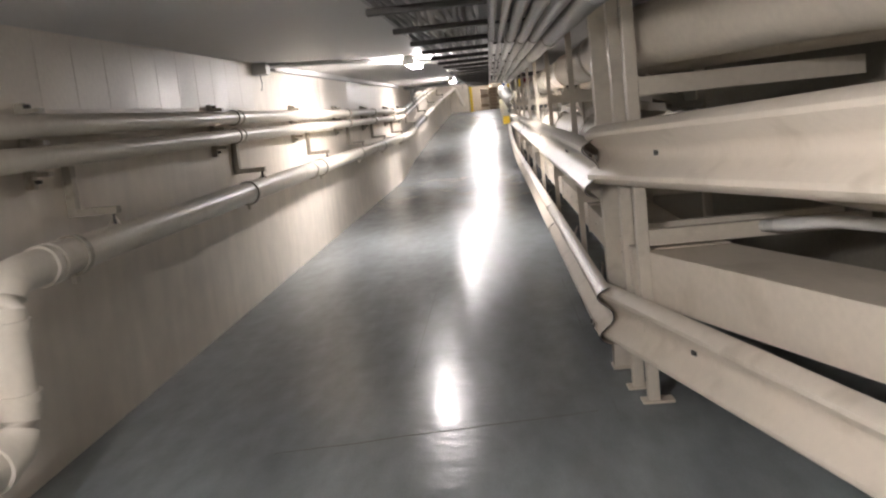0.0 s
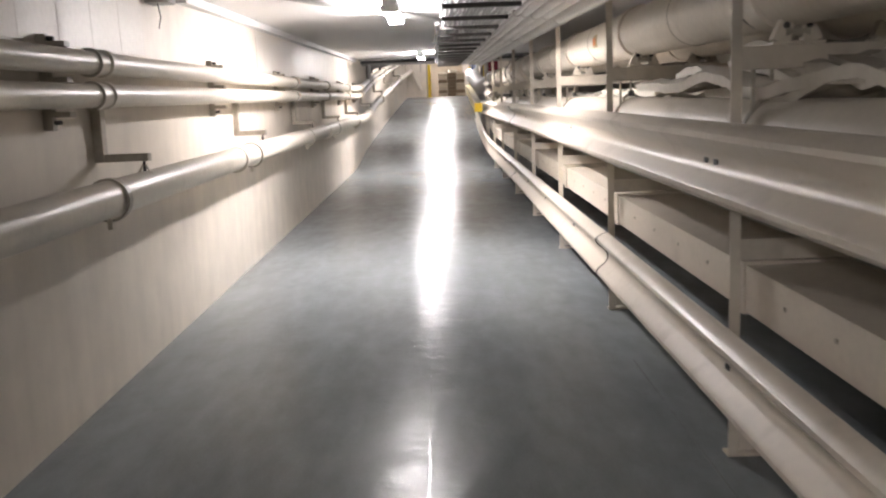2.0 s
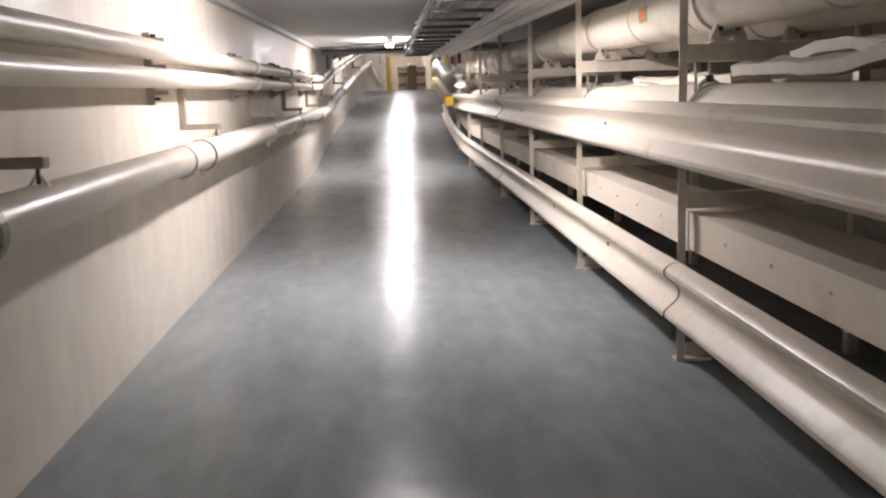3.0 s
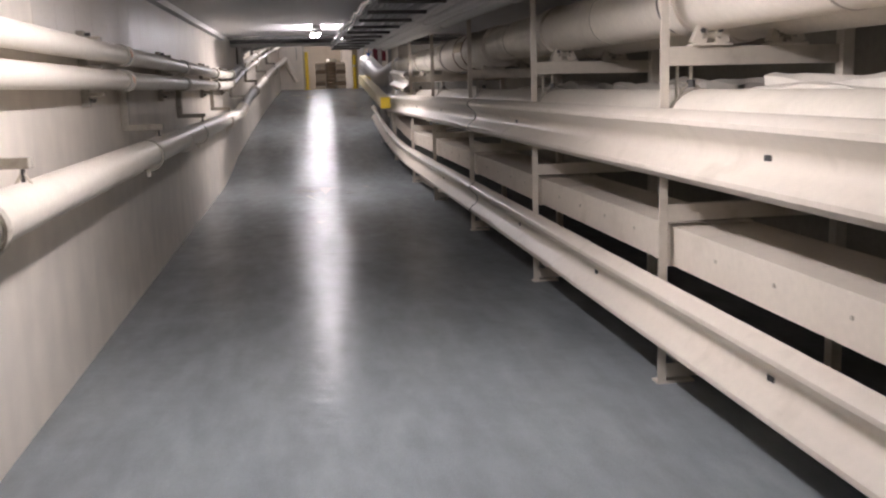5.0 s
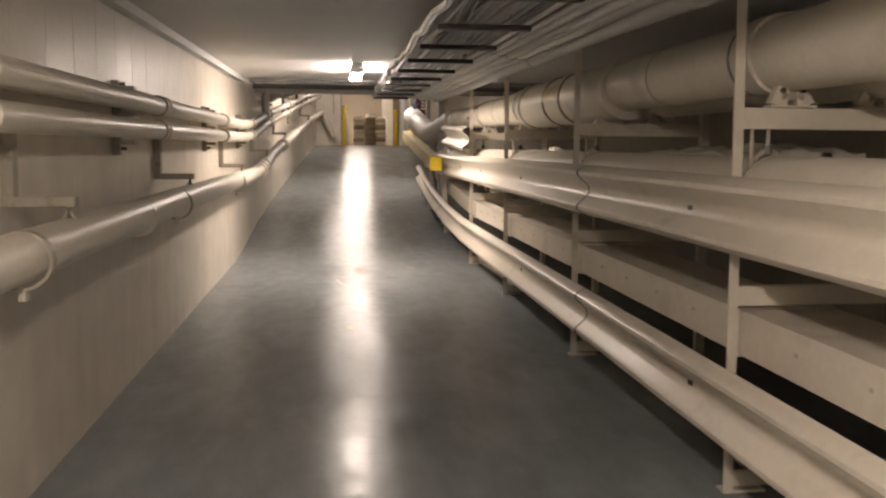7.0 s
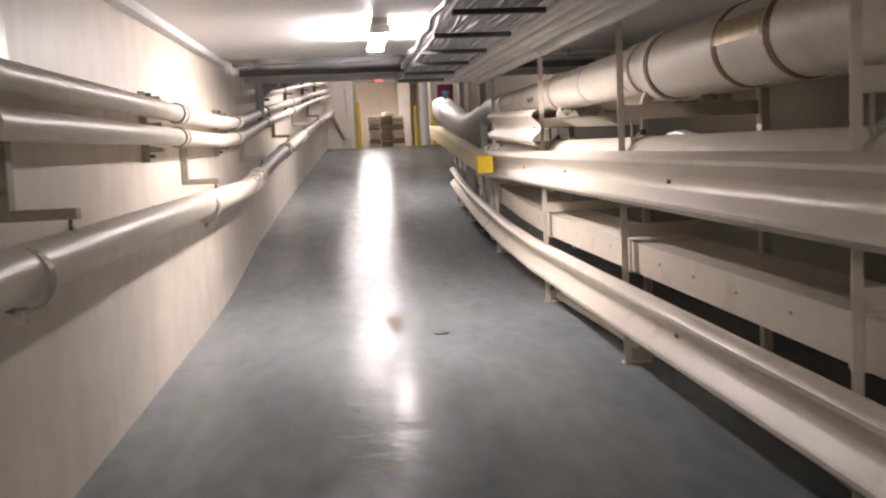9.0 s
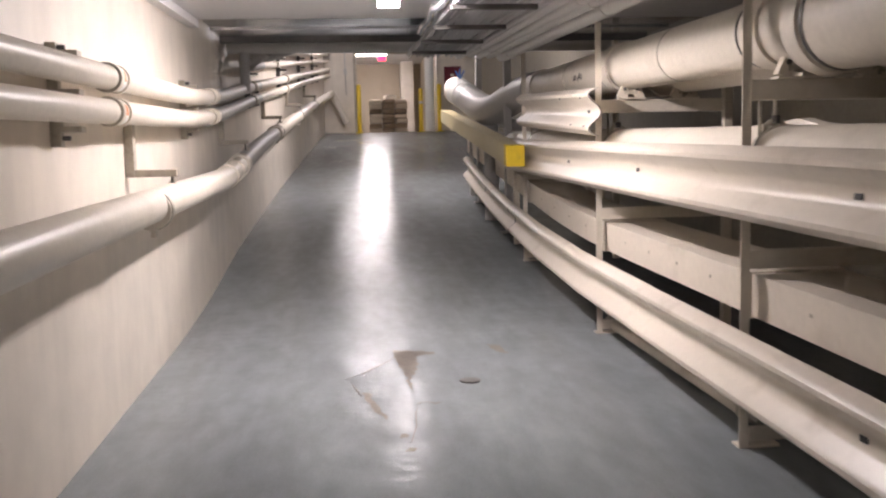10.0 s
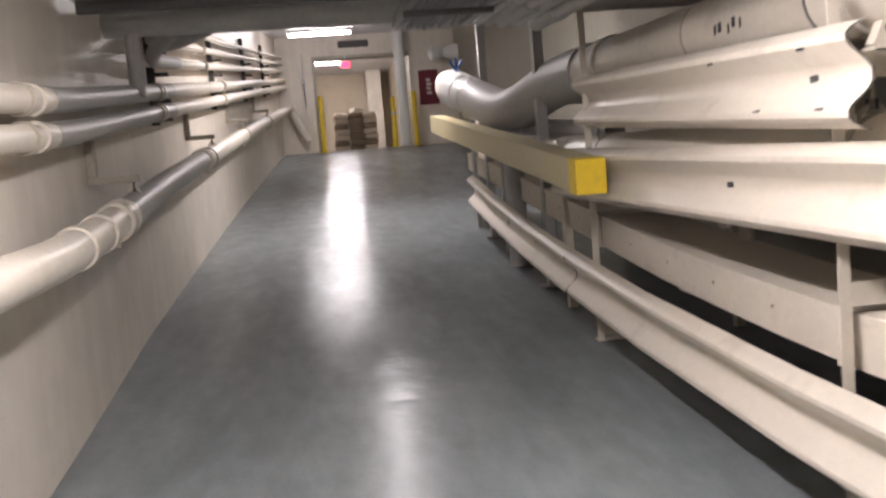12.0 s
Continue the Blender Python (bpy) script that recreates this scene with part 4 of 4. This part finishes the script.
# floor wear
def patch(corners, seed, label):
    """A chipped area with a ragged rim, from a few corners in the plan."""
    pts = []
    for (ax, ay), (bx, by) in zip(corners, corners[1:] + corners[:1]):
        k = max(2, int(math.hypot(bx - ax, by - ay) / 0.025))
        for i in range(k):
            f = i / k
            x, y = ax + (bx - ax) * f, ay + (by - ay) * f
            pts.append((x + 0.022 * noise.noise(Vector((x * 17, y * 17, seed))), y + 0.035 * noise.noise(Vector((x * 17, y * 17, seed + 9)))))
    bm = bmesh.new()
    bm.faces.new([bm.verts.new((x, y, zf(y) + 0.002)) for x, y in pts])
    return tagged(mesh_object("worn_patch", bm, M_WORN), label, "floor stain", kind="structure")


patch([(-0.83, 20.22), (-0.57, 20.12), (-0.56, 20.07), (-0.68, 20.04), (-0.70, 19.8), (-0.76, 19.5), (-0.765, 19.28), (-0.785, 19.5), (-0.79, 19.75), (-0.82, 19.95)], 3.0, "bare concrete showing through worn floor paint")
patch([(-1.04, 19.33), (-1.02, 19.12), (-0.93, 18.85), (-0.915, 18.83), (-0.97, 19.1), (-1.0, 19.3)], 5.0, "thin chipped patch in the floor paint")
patch([(-0.87, 18.62), (-0.84, 18.6), (-0.85, 18.55), (-0.88, 18.56)], 7.0, "small chipped spot in the floor paint")
patch([(-0.84, 18.45), (-0.81, 18.44), (-0.82, 18.38), (-0.85, 18.4)], 8.0, "small chipped spot in the floor paint")
patch([(-0.2, 20.25), (-0.12, 20.22), (-0.1, 20.0), (-0.16, 20.02)], 9.0, "small pale scuff on the floor")
patch([(-0.93, 16.85), (-0.86, 16.83), (-0.88, 16.74), (-0.95, 16.77)], 6.0, "small pale scuff on the floor")
t = thing("floor_cover", "small dark oval floor cover set in the paint", "floor cover", -0.425, 19.44, zf(19.44))
part("plate", new_tube([(0, 0, 0.001), (0, 0, 0.006)], 0.06, 20), M_DARK, t)
for x, y0, y1 in ((0.49, 4.0, 7.6), (-0.62, 5.2, 7.6)):
    tagged(mesh_object("floor_joint", strip(bmesh.new(), [[(x, y, zf(y) + 0.002), (x + 0.007, y, zf(y) + 0.002), (x + 0.007, y, zf(y) + 0.003), (x, y, zf(y) + 0.003)] for y in (y0, y1)], True), M_SCRATCH), "thin pale joint line in the floor paint", "floor joint", kind="structure")


# ---- painted blocks above the pipes ----
block_data = None
for y0, k in ((0.9, 19), (11.8, 12)):
    for i in range(k):
        y = y0 + 0.4 * i
        if block_data is None:
            o = mesh_object("block", new_box(-0.02, 0.003, -0.1985, 0.1985, -0.22, 0.22, 0.002), M_BLOCK)
            block_data = o.data
        else:
            o = new("block", block_data)
        o.parent = west
        o.matrix_basis = pose(-2.27, y, zf(y) + 1.99, 2.2, 0, 0)

# printed tags on the wall pipes
for h in (1.68, 1.53):
    for y in (18.75, 12.85):
        t = thing("pipe_tag", "white tag with orange print round a wall pipe", "tag", xl(y) + 0.15, y - 0.02, zf(y) + h)
        arc = [radians(a) for a in range(-75, 76, 15)]
        part("wrap", strip(bmesh.new(), [[((P_R + g) * math.cos(a), yy, (P_R + g) * math.sin(a)) for g, seq in ((0.002, arc), (0.005, arc[::-1])) for a in seq] for yy in (-0.05, 0.05)], True), M_WHITE, t, smooth=True)
        part("print", strip(bmesh.new(), [[((P_R + g) * math.cos(a), yy, (P_R + g) * math.sin(a)) for g, seq in ((0.0055, arc[4:8]), (0.0065, arc[4:8][::-1])) for a in seq] for yy in (-0.03, 0.03)], True), M_ORANGE, t)

# valve behind the duct
t = thing("hose_valve", "small pale hose valve with a round wheel behind the duct", "valve", 1.08, 21.9, zf(21.9) + 0.78)
part("body", new_tube([(0, 0, -0.02), (0, 0, 0.2)], 0.035, 12), M_RACK, t, smooth=True)
part("spout", new_tube([(0, 0, 0.12), (-0.2, -0.02, 0.13)], 0.024, 12), M_RACK, t, smooth=True)
part("wheel", new_tube([(-0.1, 0, 0.125), (-0.125, 0, 0.126)], 0.07, 16), M_RACK, t, smooth=True)
# white branch pipe near the barrier's turn
t = thing("branch_pipe", "small white branch pipe with an elbow behind the rail", "pipe")
part("run", new_tube(bend([(1.25, 4.6, 0.92), (1.3, 4.0, 0.98), (1.45, 3.85, 1.0), (2.6, 1.2, 0.95)], 0.08), 0.03, 12), M_WHITE, t, smooth=True)

# stained pipe lying on the floor under the low rail
t = thing("floor_pipe", "stained cream pipe lying on the floor under the rail", "pipe")
part("run", new_tube([(px(y) + 0.1 + 0.03 * (20.6 - y), y, zf(y) + 0.05) for y in (18.5, 20.55)], 0.035, 12), M_DUCT, t, smooth=True)
part("elbow", new_tube(bend([(px(18.6) + 0.16, 18.56, zf(18.5) + 0.05), (px(18.5) + 0.17, 18.42, zf(18.5) + 0.05), (px(18.5) + 0.17, 18.4, zf(18.5) + 0.2)], 0.06), 0.042, 12), M_BRACKET, t, smooth=True)

# handwritten marks on the large pipe, as bars
t = thing("pipe_marking", "small black handwritten marks on the pipe jacket", "marking")
for i, (dy, dz) in enumerate(((0, 0.0), (0.05, 0.01), (0.1, -0.01), (0.17, 0.005), (0.22, 0.0))):
    y = 21.15 + dy
    x = px(y) - 0.62 + 0.86 - BIG_R - 0.004
    part("bar", new_box(x, x + 0.003, y, y + 0.012 + 0.012 * (i % 2), -0.05 + 0.0375 * y + 1.79 + dz, -0.05 + 0.0375 * y + 1.83 + dz), M_BLACK, t)


# cracks round the worn spot
def crack(points, w):
    rows = []
    for i, (x, y) in enumerate(points):
        k = w * (1 - 0.7 * abs(2 * i / (len(points) - 1) - 1))
        rows.append([(x - k, y, zf(y) + 0.0015), (x + k, y, zf(y) + 0.0015), (x + k, y, zf(y) + 0.0025), (x - k, y, zf(y) + 0.0025)])
    tagged(mesh_object("floor_crack", strip(bmesh.new(), rows, True), M_WORN), "thin worn crack in the floor paint", "floor crack", kind="structure")


rnd = random.Random(12)
for x, y, n, dx, dy, w in ((-1.13, 19.58, 8, 0.04, 0.05, 0.006), (-0.76, 19.06, 5, 0.03, 0.0, 0.014), (-0.83, 18.5, 5, 0.015, 0.11, 0.004), (-1.1, 19.5, 4, 0.015, -0.06, 0.005)):
    pts = [(x, y)]
    for i in range(n):
        pts.append((pts[-1][0] + dx + rnd.uniform(-0.012, 0.012), pts[-1][1] + dy + rnd.uniform(-0.03, 0.03)))
    crack(pts, w)


def cross_crack(y, x0, x1, tilt, seed):
    """A hairline joint running across the walkway."""
    rows = []
    for x in steps_to(x0, x1, 0.08):
        q = y + tilt * (x - x0) + 0.02 * noise.noise(Vector((x * 3, seed, 0)))
        rows.append([(x, q - 0.004, zf(q) + 0.0012), (x, q + 0.004, zf(q) + 0.0012), (x, q + 0.004, zf(q) + 0.002), (x, q - 0.004, zf(q) + 0.002)])
    tagged(mesh_object("floor_crack", strip(bmesh.new(), rows, True), M_DARK), "dark hairline crack across the floor paint", "floor crack", kind="structure")


cross_crack(3.95, -1.2, 0.4, 0.15, 2.0)
cross_crack(14.9, -0.95, -0.3, 0.05, 5.0)

# low cream kerb bracket feet and stay rods along the rack, seen under the low rail
for y in POSTS[:-1]:
    t = thing("stay_rod", "thin cream stay rod under the pipe rack", "rod", group="stay rods under the rack")
    part("rod", new_tube([(px(y) + 0.1, y + 0.05, zf(y) + 0.09), (px(y + 1.6) + 0.3, y + 1.6, zf(y + 1.6) + 0.03)], 0.012, 8), M_BRACKET, t)
